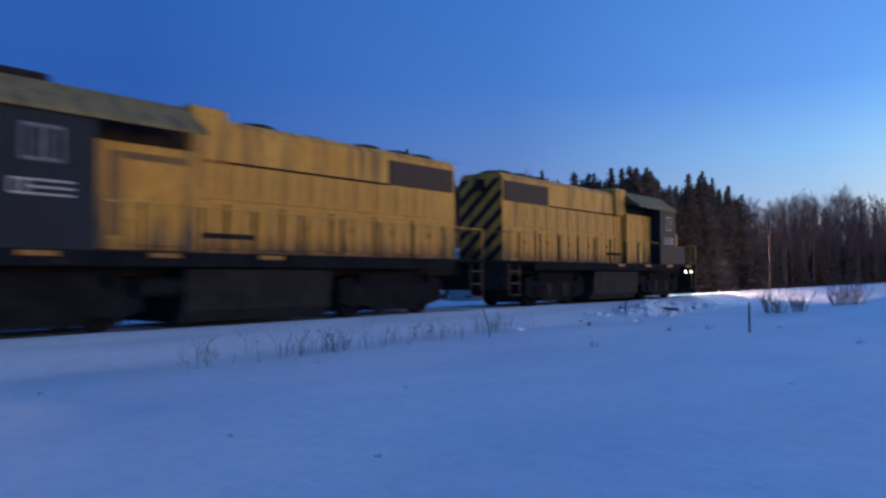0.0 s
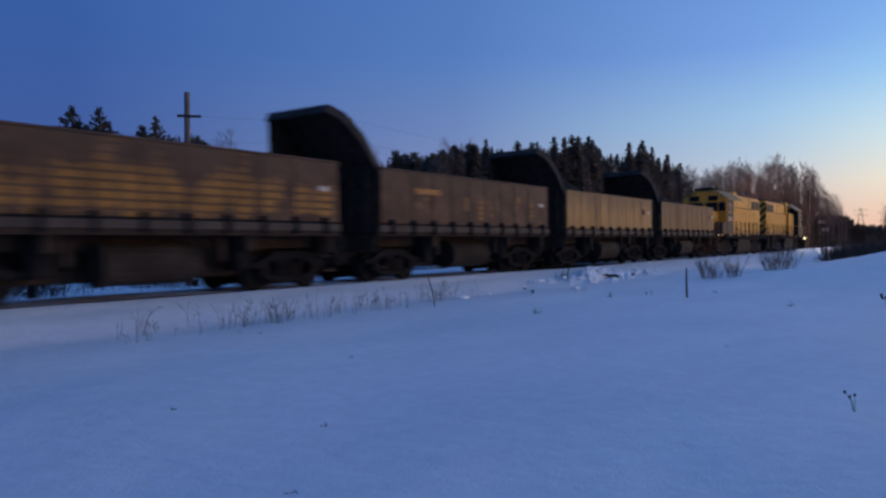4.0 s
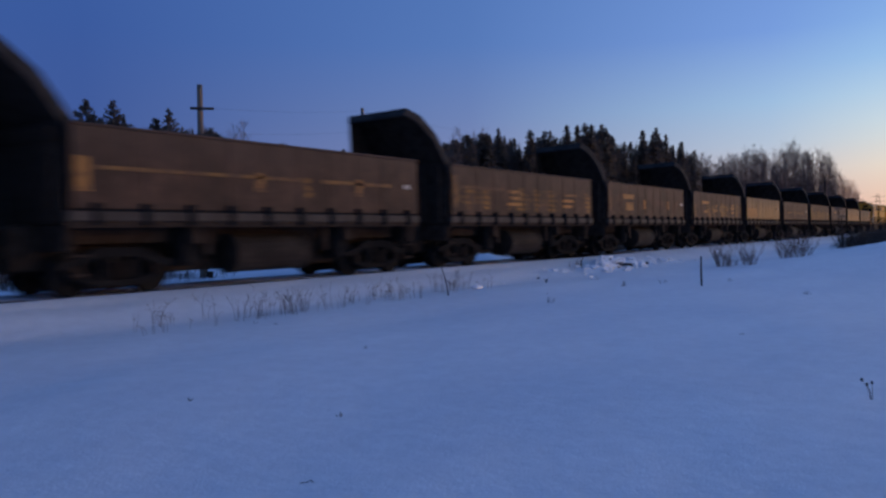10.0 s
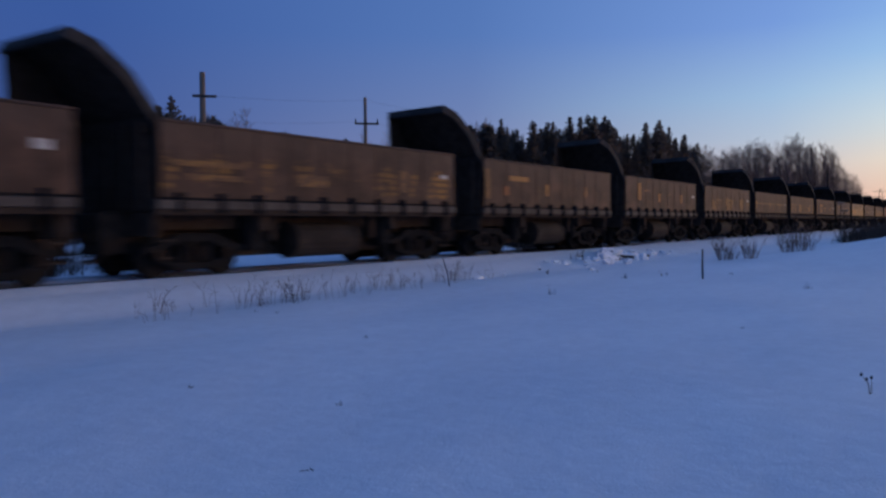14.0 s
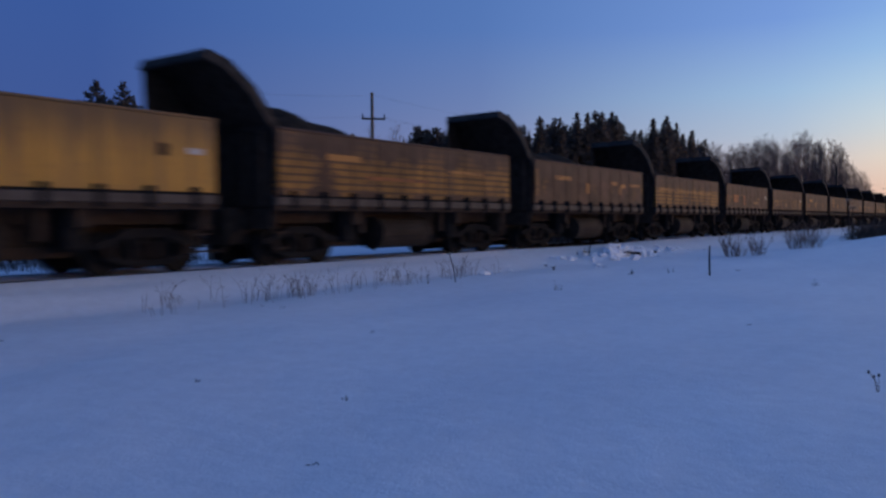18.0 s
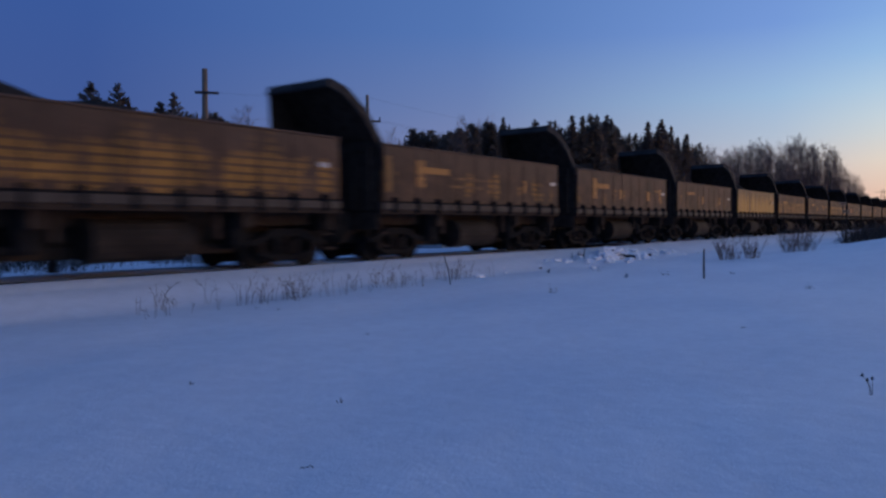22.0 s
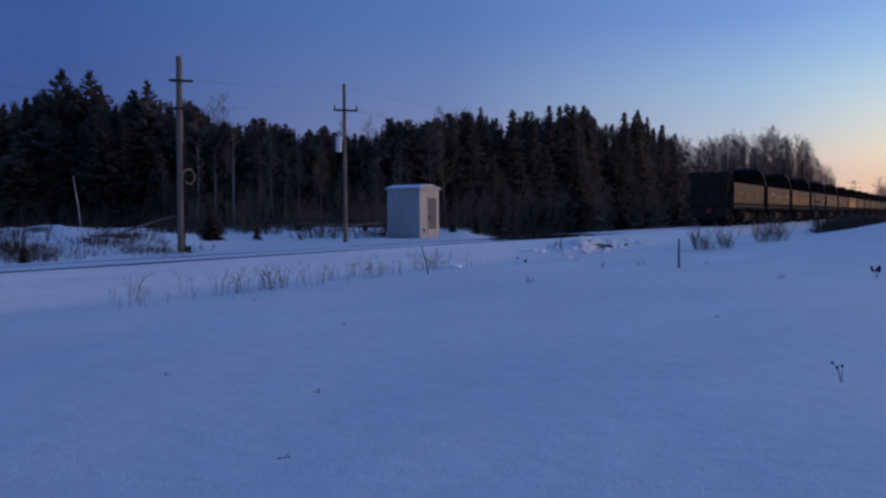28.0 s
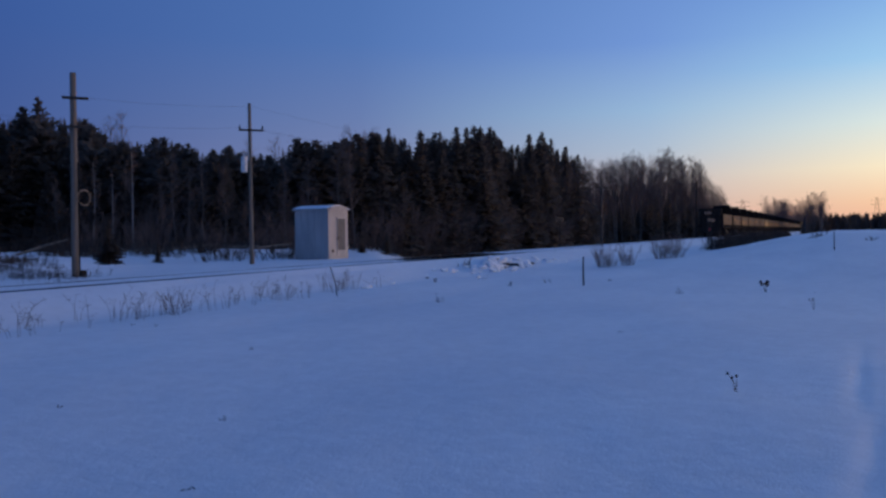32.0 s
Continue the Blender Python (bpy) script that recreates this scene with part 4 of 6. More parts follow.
def make_loco(lead):
    g = thing("diesel_locomotive", "worn yellow and grey road-switcher diesel locomotive with striped ends", "locomotive", "locomotives of the train")
    DECK, TOP, HOOD, CAB = 1.53, 4.5, 0.88, 1.55
    LEN = 16.55
    nose, cab0, cab1, hood1 = 0.95, 2.68, 4.45, 15.95
    # frame and walkway
    part("frame", boxed(0.05, LEN - 0.05, -0.75, 0.75, 1.05, 1.47), BLACK, g)
    part("walkway", boxed(0.0, LEN, -CAB, CAB, DECK - 0.08, DECK, bevel=0.01), STEEL, g)
    for s in (-1, 1):
        part("side_skirt", boxed(2.2, LEN - 1.5, s * (CAB - 0.02) - 0.02, s * (CAB - 0.02) + 0.02, 1.24, 1.455), STEEL, g)
        me = mesh_of(boxed(-0.32, 0.32, -0.006, 0.006, 1.38, 1.47), "reflector", STRIP)
        for x in (1.2, 3.43, 5.82, 8.41):
            part("reflector", me, None, g, "yellow reflective strip").location = (x, s * (CAB + 0.012), 0.03)
    # long hood
    part("long_hood", prism(bmesh.new(), hood_outline(HOOD, TOP), "x", cab1, hood1), YELLOW, g, "dirty yellow long hood")
    # access doors along the hood, two tiers
    for s in (-1, 1):
        y = s * (HOOD + 0.012)
        lower = mesh_of(boxed(-0.36, 0.36, -0.014, 0.014, 1.64, 2.66, bevel=0.01), "hood_door", YELLOW)
        upper = mesh_of(boxed(-0.36, 0.36, -0.014, 0.014, 2.72, 3.5, bevel=0.01), "hood_door", YELLOW)
        for i in range(13):
            x = cab1 + 1.3 + i * 0.78
            part("hood_door", lower, None, g).location = (x, y, 0)
            if i < 12:
                part("hood_door", upper, None, g).location = (x, y, 0)
        part("radiator_grille", boxed(hood1 - 2.95, hood1 - 0.1, y - 0.02, y + 0.02, 3.55, 4.22, bevel=0.01), GRILLE, g, "brown radiator grille")
        me = mesh_of(boxed(hood1 - 2.9, hood1 - 0.15, -0.012, 0.012, -0.015, 0.015), "louvre", GRILLE)
        for i in range(9):
            part("louvre", me, None, g).location = (0, y + s * 0.026, 3.6 + i * 0.07)
        part("hood_seam", boxed(cab1 + 2.3, hood1 - 3.0, y - 0.022, y + 0.022, 3.52, 3.56), RUSTY, g)
        gap = mesh_of(boxed(-0.05, 0.05, -0.006, 0.006, 1.6, 2.62), "door_gap", RUSTY)
        for i in range(6):
            part("door_gap", gap, None, g, "rusty gap between doors").location = (cab1 + 1.69 + i * 1.56, y + s * 0.012, 0)
        latch = mesh_of(boxed(-0.03, 0.03, -0.012, 0.012, -0.07, 0.07), "latch", RUSTY)
        for i in range(6):
            part("latch", latch, None, g).location = (cab1 + 2.4 + i * 1.56, y + s * 0.02, 2.2)
        part("name_board", boxed(cab1 + 2.65, cab1 + 4.0, y - 0.003 + s * 0.014, y + 0.003 + s * 0.014, 1.86, 1.98), BLACK, g)
        # handrail and its posts
        bm = bmesh.new()
        cyl(bm, (cab1 + 0.1, s * (CAB - 0.05), 2.45), (hood1 + 0.4, s * (CAB - 0.05), 2.45), 0.016, n=6)
        part("handrail", bm, YELLOW, g)
        bm0 = bmesh.new()
        cyl(bm0, (0, 0, DECK - 0.1), (0, 0, 2.45), 0.03, n=6)
        me = mesh_of(bm0, "rail_post", RUSTY)
        for i in range(9):
            part("rail_post", me, None, g).location = (cab1 + 0.9 + i * 1.32, s * (CAB - 0.05), 0)
    part("blower_housing", boxed(cab1 + 2.25, cab1 + 3.25, -HOOD - 0.12, HOOD + 0.12, 3.5, TOP + 0.17, bevel=0.06), YELLOW, g)
    # fans, stack
    for x in (cab1 + 4.6, cab1 + 8.3, cab1 + 9.6, cab1 + 10.6):
        bm = bmesh.new()
        cyl(bm, (x, 0, TOP - 0.02), (x, 0, TOP + 0.11), 0.56, n=20)
        cyl(bm, (x, 0, TOP + 0.11), (x, 0, TOP + 0.14), 0.48, n=20)
        part("roof_fan", bm, BLACK, g)
    part("exhaust_stack", boxed(cab1 + 6.2, cab1 + 6.9, -0.16, 0.16, TOP - 0.02, TOP + 0.16, bevel=0.03), BLACK, g)
    # striped rear end
    stripes(g, hood1 + 0.001, HOOD - 0.02, 1.56, TOP - 0.2, 0.012)
    part("end_headlight", boxed(hood1, hood1 + 0.1, -0.2, 0.2, 3.9, 4.3, bevel=0.03), BLACK, g)
    # cab
    zc = 3.95
    wall = [(-CAB, DECK), (CAB, DECK), (CAB, zc), (0.75, TOP + 0.02), (-0.75, TOP + 0.02), (-CAB, zc)]
    part("cab", prism(bmesh.new(), wall, "x", cab0, cab1), GREY, g, "dark grey cab")
    part("cab_front", prism(bmesh.new(), [(a * 0.985, max(b, 2.3)) for a, b in wall], "x", cab0 - 0.03, cab0 + 0.001), YELLOW, g, "yellow cab front")
    roof = [(-CAB - 0.07, zc - 0.04), (-0.78, TOP + 0.03), (0.78, TOP + 0.03), (CAB + 0.07, zc - 0.04), (CAB + 0.07, zc + 0.03), (0.8, TOP + 0.1), (-0.8, TOP + 0.1), (-CAB - 0.07, zc + 0.03)]
    part("cab_roof", prism(bmesh.new(), roof, "x", cab0 - 0.12, cab1 + 2.3), ROOFTAN, g, "tan cab roof that runs back over the hood")
    # black box puts the dark of the recess under the roof into colour
    part("air_intake", boxed(cab1, cab1 + 2.2, -HOOD - 0.03, HOOD + 0.03, 3.6, 4.1), BLACK, g, "black box painting the dark of the intake recess under the roof")
    shoulder = part("hood_shoulder", boxed(cab1, cab1 + 2.5, -HOOD - 0.25, HOOD + 0.25, DECK + 0.01, 3.64, bevel=0.03), YELLOW, g)
    for s in (-1, 1):
        y = s * (HOOD + 0.25)
        part("cabinet_door", boxed(cab1 + 0.75, cab1 + 2.1, y - 0.016, y + 0.016, DECK + 0.12, 3.3, bevel=0.01), YELLOW, shoulder)
        if not lead:
            # brown strips paint the L-shaped shadow of the recessed door
            part("door_post", boxed(cab1 + 0.42, cab1 + 0.68, y - 0.008, y + 0.008, DECK + 0.3, 3.46), DOORSHADE, shoulder, "brown strip painting the shadow beside a door")
            part("door_lintel", boxed(cab1 + 0.68, cab1 + 2.1, y - 0.008, y + 0.008, 3.32, 3.46), DOORSHADE, shoulder, "brown strip painting the shadow over a door")
    part("roof_box", boxed(cab0 - 0.08, cab0 + 1.35, -0.62, 0.62, TOP + 0.08, TOP + 0.3, bevel=0.05), BLACK, g)
    for s in (-1, 1):
        y = s * (CAB + 0.004)
        for x in (cab0 + 0.46, cab0 + 0.83):
            f = part("window_frame", boxed(x, x + 0.32, y - 0.012, y + 0.012, 3.02, 3.67, bevel=0.01), WINDOWGREY, g, "pale grey window frame")
            part("pane", boxed(x + 0.08, x + 0.25, y + s * 0.01 - 0.006, y + s * 0.01 + 0.006, 3.09, 3.6), GLASS, f)
        # unreadable number on the cab side
        me = mesh_of(boxed(-0.09, 0.09, -0.004, 0.004, -0.022, 0.022), "number_bar", BOARD)
        post = mesh_of(boxed(-0.022, 0.022, -0.004, 0.004, -0.13, 0.13), "number_bar", BOARD)
        for i in range(4):
            for z in (2.46, 2.58, 2.7):
                if i or z != 2.58:
                    part("number_bar", me, None, g).location = (cab0 + 0.42 + i * 0.27, y, z)
        for x in (0.32, 0.52):
            part("number_bar", post, None, g).location = (cab0 + x, y + s * 0.001, 2.58)
    # windscreen and number boards
    for y0, y1 in ((-1.42, -0.98), (-0.9, -0.1), (0.1, 0.9), (0.98, 1.42)):
        part("windscreen", boxed(cab0 - 0.05, cab0 - 0.028, y0, y1, 3.14, 3.74), GLASS, g)
    for s in (-1, 1):
        part("number_board", boxed(cab0 - 0.07, cab0 - 0.02, s * 0.62 - 0.3, s * 0.62 + 0.34, 3.86, 4.22, bevel=0.02), GLASS, g)
    # short nose
    nz = 3.1
    LAMP_Y = 0.0 if lead else -0.04
    part("nose", prism(bmesh.new(), [(-0.95, DECK), (0.95, DECK), (0.95, nz - 0.12), (0.83, nz), (-0.83, nz), (-0.95, nz - 0.12)], "x", nose, cab0), YELLOW, g, "yellow short nose")
    stripes(g, nose - 0.013, 0.93, 1.56, nz - 0.14, 0.012, -1, 4)
    for s in (-1, 1):
        part("nose_disc", cyl(bmesh.new(), (nose + 0.45, s * 0.95, 2.62), (nose + 0.45, s * 0.962, 2.62), 0.2, n=20), GREY, g, "dark round emblem")
        part("cab_apron", boxed(cab0 - 1.2, cab0, s * 1.25 - 0.28, s * 1.25 + 0.28, DECK, 2.38, bevel=0.04), GREY, g)
    hl = part("headlight", boxed(nose - 0.06, nose - 0.012, LAMP_Y - 0.2, LAMP_Y + 0.2, 2.58, 3.08, bevel=0.02), BLACK, g)
    for z in (2.73, 2.93):
        bm = bmesh.new()
        if lead:
            cyl(bm, (nose - 0.1, LAMP_Y, z), (nose - 0.06, LAMP_Y, z), 0.1, n=14)
        else:
            cyl(bm, (nose - 0.19, LAMP_Y, z), (nose - 0.06, LAMP_Y, z), 0.04, 0.05, 14)
        part("lens", bm, LEADLAMP if lead else HEADLAMP, hl, "lit amber headlight lens")
        # amber disc whose own glow stands in for the headlight's glare
        if not lead:
            part("reflector", cyl(bmesh.new(), (nose - 0.08, LAMP_Y, z), (nose - 0.062, LAMP_Y, z), 0.12, n=18), GLAREDISC, hl, "glowing amber disc for the headlight's glare")
        # tube added round the lens; the long lead one narrows its beam
        bm = bmesh.new()
        cyl(bm, (nose - (0.4 if lead else 0.12), LAMP_Y, z), (nose - 0.06, LAMP_Y, z), 0.112 if lead else 0.155, n=14, caps=False)
        part("lamp_shroud", bm, BLACK, hl)
    # pilot, steps, ditch lights, coupler
    for x0, x1 in ((-0.02, 0.1), (LEN - 0.1, LEN + 0.02)):
        part("end_plate", boxed(x0, x1, -1.45, 1.45, 0.6, 1.51, bevel=0.02), BLACK, g)
    part("plough", prism(bmesh.new(), [(-0.35, 0.16), (0.0, 0.16), (0.0, 0.7), (-0.1, 0.7)], "y", -1.4, 1.4), BLACK, g)
    for x in (0.35, LEN - 0.35):
        for s in (-1, 1):
            me = mesh_of(boxed(-0.28, 0.28, -0.14, 0.14, -0.02, 0.02), "step", SILL)
            for i, z in enumerate((0.42, 0.8, 1.18)):
                part("step", me, None, g, "dull grey step").location = (x, s * 1.42, z)
            for k in (-0.3, 0.3):
                bm = bmesh.new()
                cyl(bm, (x + k, s * 1.5, 0.4), (x + k, s * 1.5, 2.48), 0.022, n=6)
                part("grab_post", bm, YELLOW, g)
    for s in (-1, 1):
        d = part("ditch_light", boxed(-0.2, -0.03, s * 0.86 - 0.16, s * 0.86 + 0.16, 1.2, 1.46, bevel=0.03), BLACK, g)
        bm = bmesh.new()
        cyl(bm, (-0.225 if lead else -0.206, s * 0.86, 1.33), (-0.2, s * 0.86, 1.33), 0.06, n=14)
        part("lens", bm, DITCHLAMP if lead else GROUNDLAMP, d, "lit white lamp lens")
        if not lead:
            # plate added under the lens to hold its light off the nearest snow
            part("visor", boxed(-0.33, -0.19, s * 0.86 - 0.16, s * 0.86 + 0.16, 1.23, 1.24), BLACK, d)
        if not lead:
            # small lamps over the truck and by the steps
            w = part("truck_lamp", boxed(3.72, 3.88, min(s * 1.4, s * 1.58), max(s * 1.4, s * 1.58), 1.27, 1.36, bevel=0.02), BLACK, g)
            part("lens", cyl(bmesh.new(), (3.69, s * 1.49, 1.31), (3.725, s * 1.49, 1.31), 0.035, n=12), TRUCKLAMP, w, "lit yellow lamp lens")
            part("marker_lamp", boxed(0.3, 0.37, s * 1.57 - 0.01, s * 1.57 + 0.01, 1.47, 1.5), STEPLAMP, g, "small lit white lamp")
        else:
            for lx, ly, lz in ((1.6, 1.56, 1.2), (0.9, 1.56, 1.2)):
                part("marker_lamp", cyl(bmesh.new(), (lx, s * ly, lz), (lx, s * (ly + 0.05), lz), 0.05, n=10), STEPLAMP, g, "small lit white lamp")
    for x, d in ((0.0, -1), (LEN, 1)):
        part("coupler", boxed(min(x, x + d * 0.6), max(x, x + d * 0.6), -0.13, 0.13, 0.74, 1.02, bevel=0.03), RUSTY, g)
        for s in (-1, 1):
            part("end_rail", cyl(bmesh.new(), (x, s * 1.5, 2.45), (x, s * 0.45, 2.45), 0.02, n=6), YELLOW, g)
            for y in (0.45, 1.5):
                part("end_rail_post", cyl(bmesh.new(), (x, s * y, DECK), (x, s * y, 2.45), 0.02, n=6), YELLOW, g)
    # tank and trucks
    bm = prism(bmesh.new(), [(-1.3, 0.35), (-1.1, 0.1), (1.1, 0.1), (1.3, 0.35), (1.38, 1.2), (-1.38, 1.2)], "x", 6.4, 10.4)
    part("fuel_tank", bm, TANKSTEEL, g, "dull grey fuel tank")
    for s in (-1, 1):
        bm = bmesh.new()
        cyl(bm, (5.4, s * 1.1, 0.85), (6.5, s * 1.1, 0.85), 0.22, n=12)
        part("air_reservoir", bm, STEEL, g)
    for x in (3.55, 12.9):
        loco_truck(g, x)
    return g


LOCO_LEN = 16.55
loco_rear = make_loco(False)
loco_lead = make_loco(True)
# the rear unit runs cab backwards, the lead unit cab forwards
TRAIN.append((loco_rear, 2.52 + 8.7))
TRAIN.append((loco_lead, 20.45 + 8.7 + LOCO_LEN))


# ---- the wood ----
def conifer(seed, height, spread, bare, ragged, boughs=300):
    """Trunk and crown meshes: boughs all round the stem, set with small needle sprays."""
    rng = random.Random(seed)
    tv, tf = [], []
    lean = (rng.uniform(-0.02, 0.02), rng.uniform(-0.02, 0.02))
    pts = [(lean[0] * z, lean[1] * z, z) for z in np.linspace(-0.3, height * 0.98, 6)]
    tube(tv, tf, pts, np.linspace(0.12 + height * 0.006, 0.02, 6), 6)
    cv, cf = [], []
    for k in range(boughs):
        u = ((k + rng.random()) / boughs) ** 1.08
        z = height * (bare + (0.99 - bare) * u)
        if rng.random() < ragged * 0.3 * math.sin(u * 13 + seed) ** 2:
            continue
        if ragged > 0.5:
            reach = spread * min(1.0, 0.04 + (1 - u) * 1.9) * (0.8 + 0.2 * math.sin(u * 9 + seed)) * (0.5 + 0.5 * min(1, u * 3))
        else:
            reach = spread * (1 - u) ** 0.9 * (0.85 + 0.15 * math.sin(u * 11 + seed * 2))
        r = (reach + 0.06) * rng.uniform(0.5, 1.15)
        f = min(1.0, 0.3 + 0.75 * r)
        a = rng.uniform(0, 2 * math.pi)
        lift = rng.uniform(-0.3, 0.15) + (0.55 * u * u if ragged > 0.5 else 0.3 * u * u)
        o = Vector((lean[0] * z, lean[1] * z, z))
        d = Vector((math.cos(a), math.sin(a), lift)).normalized()
        side = Vector((-math.sin(a), math.cos(a), 0))
        n = max(2, int(r / 0.26))
        for i in range(n):
            s = (i + 0.3 + 0.7 * rng.random()) / n
            c = o + d * (r * s)
            w = (0.12 + 0.26 * (1 - 0.6 * s)) * (0.5 + 0.45 * r) * f * rng.uniform(0.7, 1.25)
            for q in (-1, 1):
                tip = c + side * q * w + d * f * rng.uniform(0.1, 0.4) + Vector((0, 0, f * rng.uniform(-0.22, 0.16)))
                i0 = len(cv)
                cv.extend([tuple(c - d * 0.16 * f + Vector((0, 0, f * rng.uniform(-0.08, 0.05)))), tuple(tip), tuple(c + d * 0.22 * f + Vector((0, 0, f * rng.uniform(0.02, 0.24))))])
                cf.append((i0, i0 + 1, i0 + 2))
    # leader
    top = Vector(pts[-1])
    for q in range(3):
        i0 = len(cv)
        cv.extend([tuple(top + Vector((rng.uniform(-0.12, 0.12), rng.uniform(-0.12, 0.12), -0.6))), tuple(top + Vector((rng.uniform(-0.12, 0.12), rng.uniform(-0.12, 0.12), -0.5))), tuple(top + Vector((0, 0, 0.3)))])
        cf.append((i0, i0 + 1, i0 + 2))
    return raw_mesh("trunk", tv, tf, BARK, True), raw_mesh("crown", cv, cf, NEEDLE)


def bare_tree(seed, height, limbs, bark, low=0.3):
    """A leafless birch: trunk, and a crown of fine rising twigs."""
    rng = random.Random(seed)
    tv, tf, cv, cf = [], [], [], []
    lean = (rng.uniform(-0.03, 0.03), rng.uniform(-0.03, 0.03))
    spine = lambda z: Vector((lean[0] * z + 0.1 * math.sin(z * 0.6 + seed), lean[1] * z + 0.1 * math.cos(z * 0.5), z))
    hs = np.linspace(-0.3, height * 0.97, 8)
    tube(tv, tf, [spine(z) for z in hs], np.linspace(0.055 + height * 0.005, 0.015, 8), 6)

    def twig(o, d, length, r, depth):
        bend = Vector((rng.uniform(-0.3, 0.3), rng.uniform(-0.3, 0.3), 0.1))
        p1 = o + d * length * 0.5
        p2 = p1 + (d + bend * 0.5).normalized() * length * 0.5
        tube(cv, cf, [o, p1, p2] if depth else [o, p2], [r, r * 0.7, r * 0.35] if depth else [r, r * 0.5], 3)
        if depth:
            for k in range(rng.randint(4, 6)):
                s = rng.uniform(0.25, 1.0)
                b = o + (p2 - o) * s
                e = (d + Vector((rng.uniform(-0.8, 0.8), rng.uniform(-0.8, 0.8), rng.uniform(-0.2, 0.6)))).normalized()
                twig(b, e, length * rng.uniform(0.35, 0.65), r * 0.55, depth - 1)

    for i in range(limbs):
        z = height * (low + (0.97 - low) * (i + rng.random()) / limbs)
        u = z / height
        a = rng.uniform(0, 2 * math.pi)
        d = Vector((math.cos(a), math.sin(a), rng.uniform(0.7, 1.9))).normalized()
        twig(spine(z), d, height * 0.15 * (1.2 - u * 0.75) * rng.uniform(0.7, 1.2), 0.010 + 0.010 * (1 - u), 2)
    return raw_mesh("trunk", tv, tf, bark, True), raw_mesh("crown", cv, cf, TWIG)


def plant_tree(meshes, name, label, x, y, scale, turn, group, width=1.0):
    t = thing(name, label, "tree", group, (x, y, ground_z(x, y) - 0.05))
    t.rotation_euler = (0, 0, turn)
    t.scale = (scale * width, scale * width, scale)
    part("trunk", meshes[0], None, t)
    part("crown", meshes[1], None, t)
    return t


PINES = [conifer(11 + i, 10.0, 1.9, 0.24, 0.9, 430) for i in range(5)]
SPRUCES = [conifer(31 + i, 10.0, 1.85, 0.05, 0.3, 430) for i in range(5)]
SMALL_SPRUCES = [conifer(71 + i, 10.0, 2.6, 0.04, 0.3, 110) for i in range(4)]
BIRCHES = [bare_tree(51 + i, 10.0, 42, BIRCH, 0.36) for i in range(6)]
PALE_BIRCHES = [bare_tree(91 + i, 10.0, 22, PALEBARK, 0.5) for i in range(3)]


def bearing_point(az, d):
    a = radians(az)
    return d * math.cos(a), d * math.sin(a)


def wood_distance(az):
    """Distance of the wood's edge by bearing from the camera's stand."""
    return float(np.interp(az, [6, 8, 10, 13, 17, 20, 24, 30, 38, 46, 54, 62, 70, 90, 120], [215, 175, 150, 125, 102, 88, 74, 64, 58, 58, 60, 64, 68, 75, 80]))


# the tallest trees on the skyline: bearing and elevation of each top, degrees
TALL = [(63.5, 7.4), (62.2, 7.9), (60.0, 9.9), (58.2, 10.0), (56.8, 7.7), (55.5, 8.8), (54.3, 9.5), (51.1, 7.9), (49.4, 6.8), (46.8, 7.2), (45.4, 6.8), (43.6, 6.4), (42.4, 6.7), (39.7, 6.0), (37.6, 7.3), (36.2, 7.2), (35.0, 7.1), (34.2, 7.3), (33.0, 7.5), (32.0, 7.5), (30.7, 8.1), (29.5, 7.3), (28.6, 7.9), (27.6, 7.8), (26.9, 7.8), (26.0, 8.1), (25.3, 8.1), (24.6, 8.2), (24.0, 8.1), (23.4, 8.1), (22.8, 7.8), (21.7, 6.7), (20.55, 7.5), (19.6, 7.6), (18.7, 7.1), (18.0, 6.5)]
TALL_AZ, TALL_EL = [p[0] for p in TALL[::-1]], [p[1] for p in TALL[::-1]]


def wood_top(az):
    """Elevation below which the rest of the wood stays, degrees."""
    return min(float(np.interp(az, TALL_AZ, TALL_EL)) - 0.35, 7.8 if az > 52.5 else 9.0)


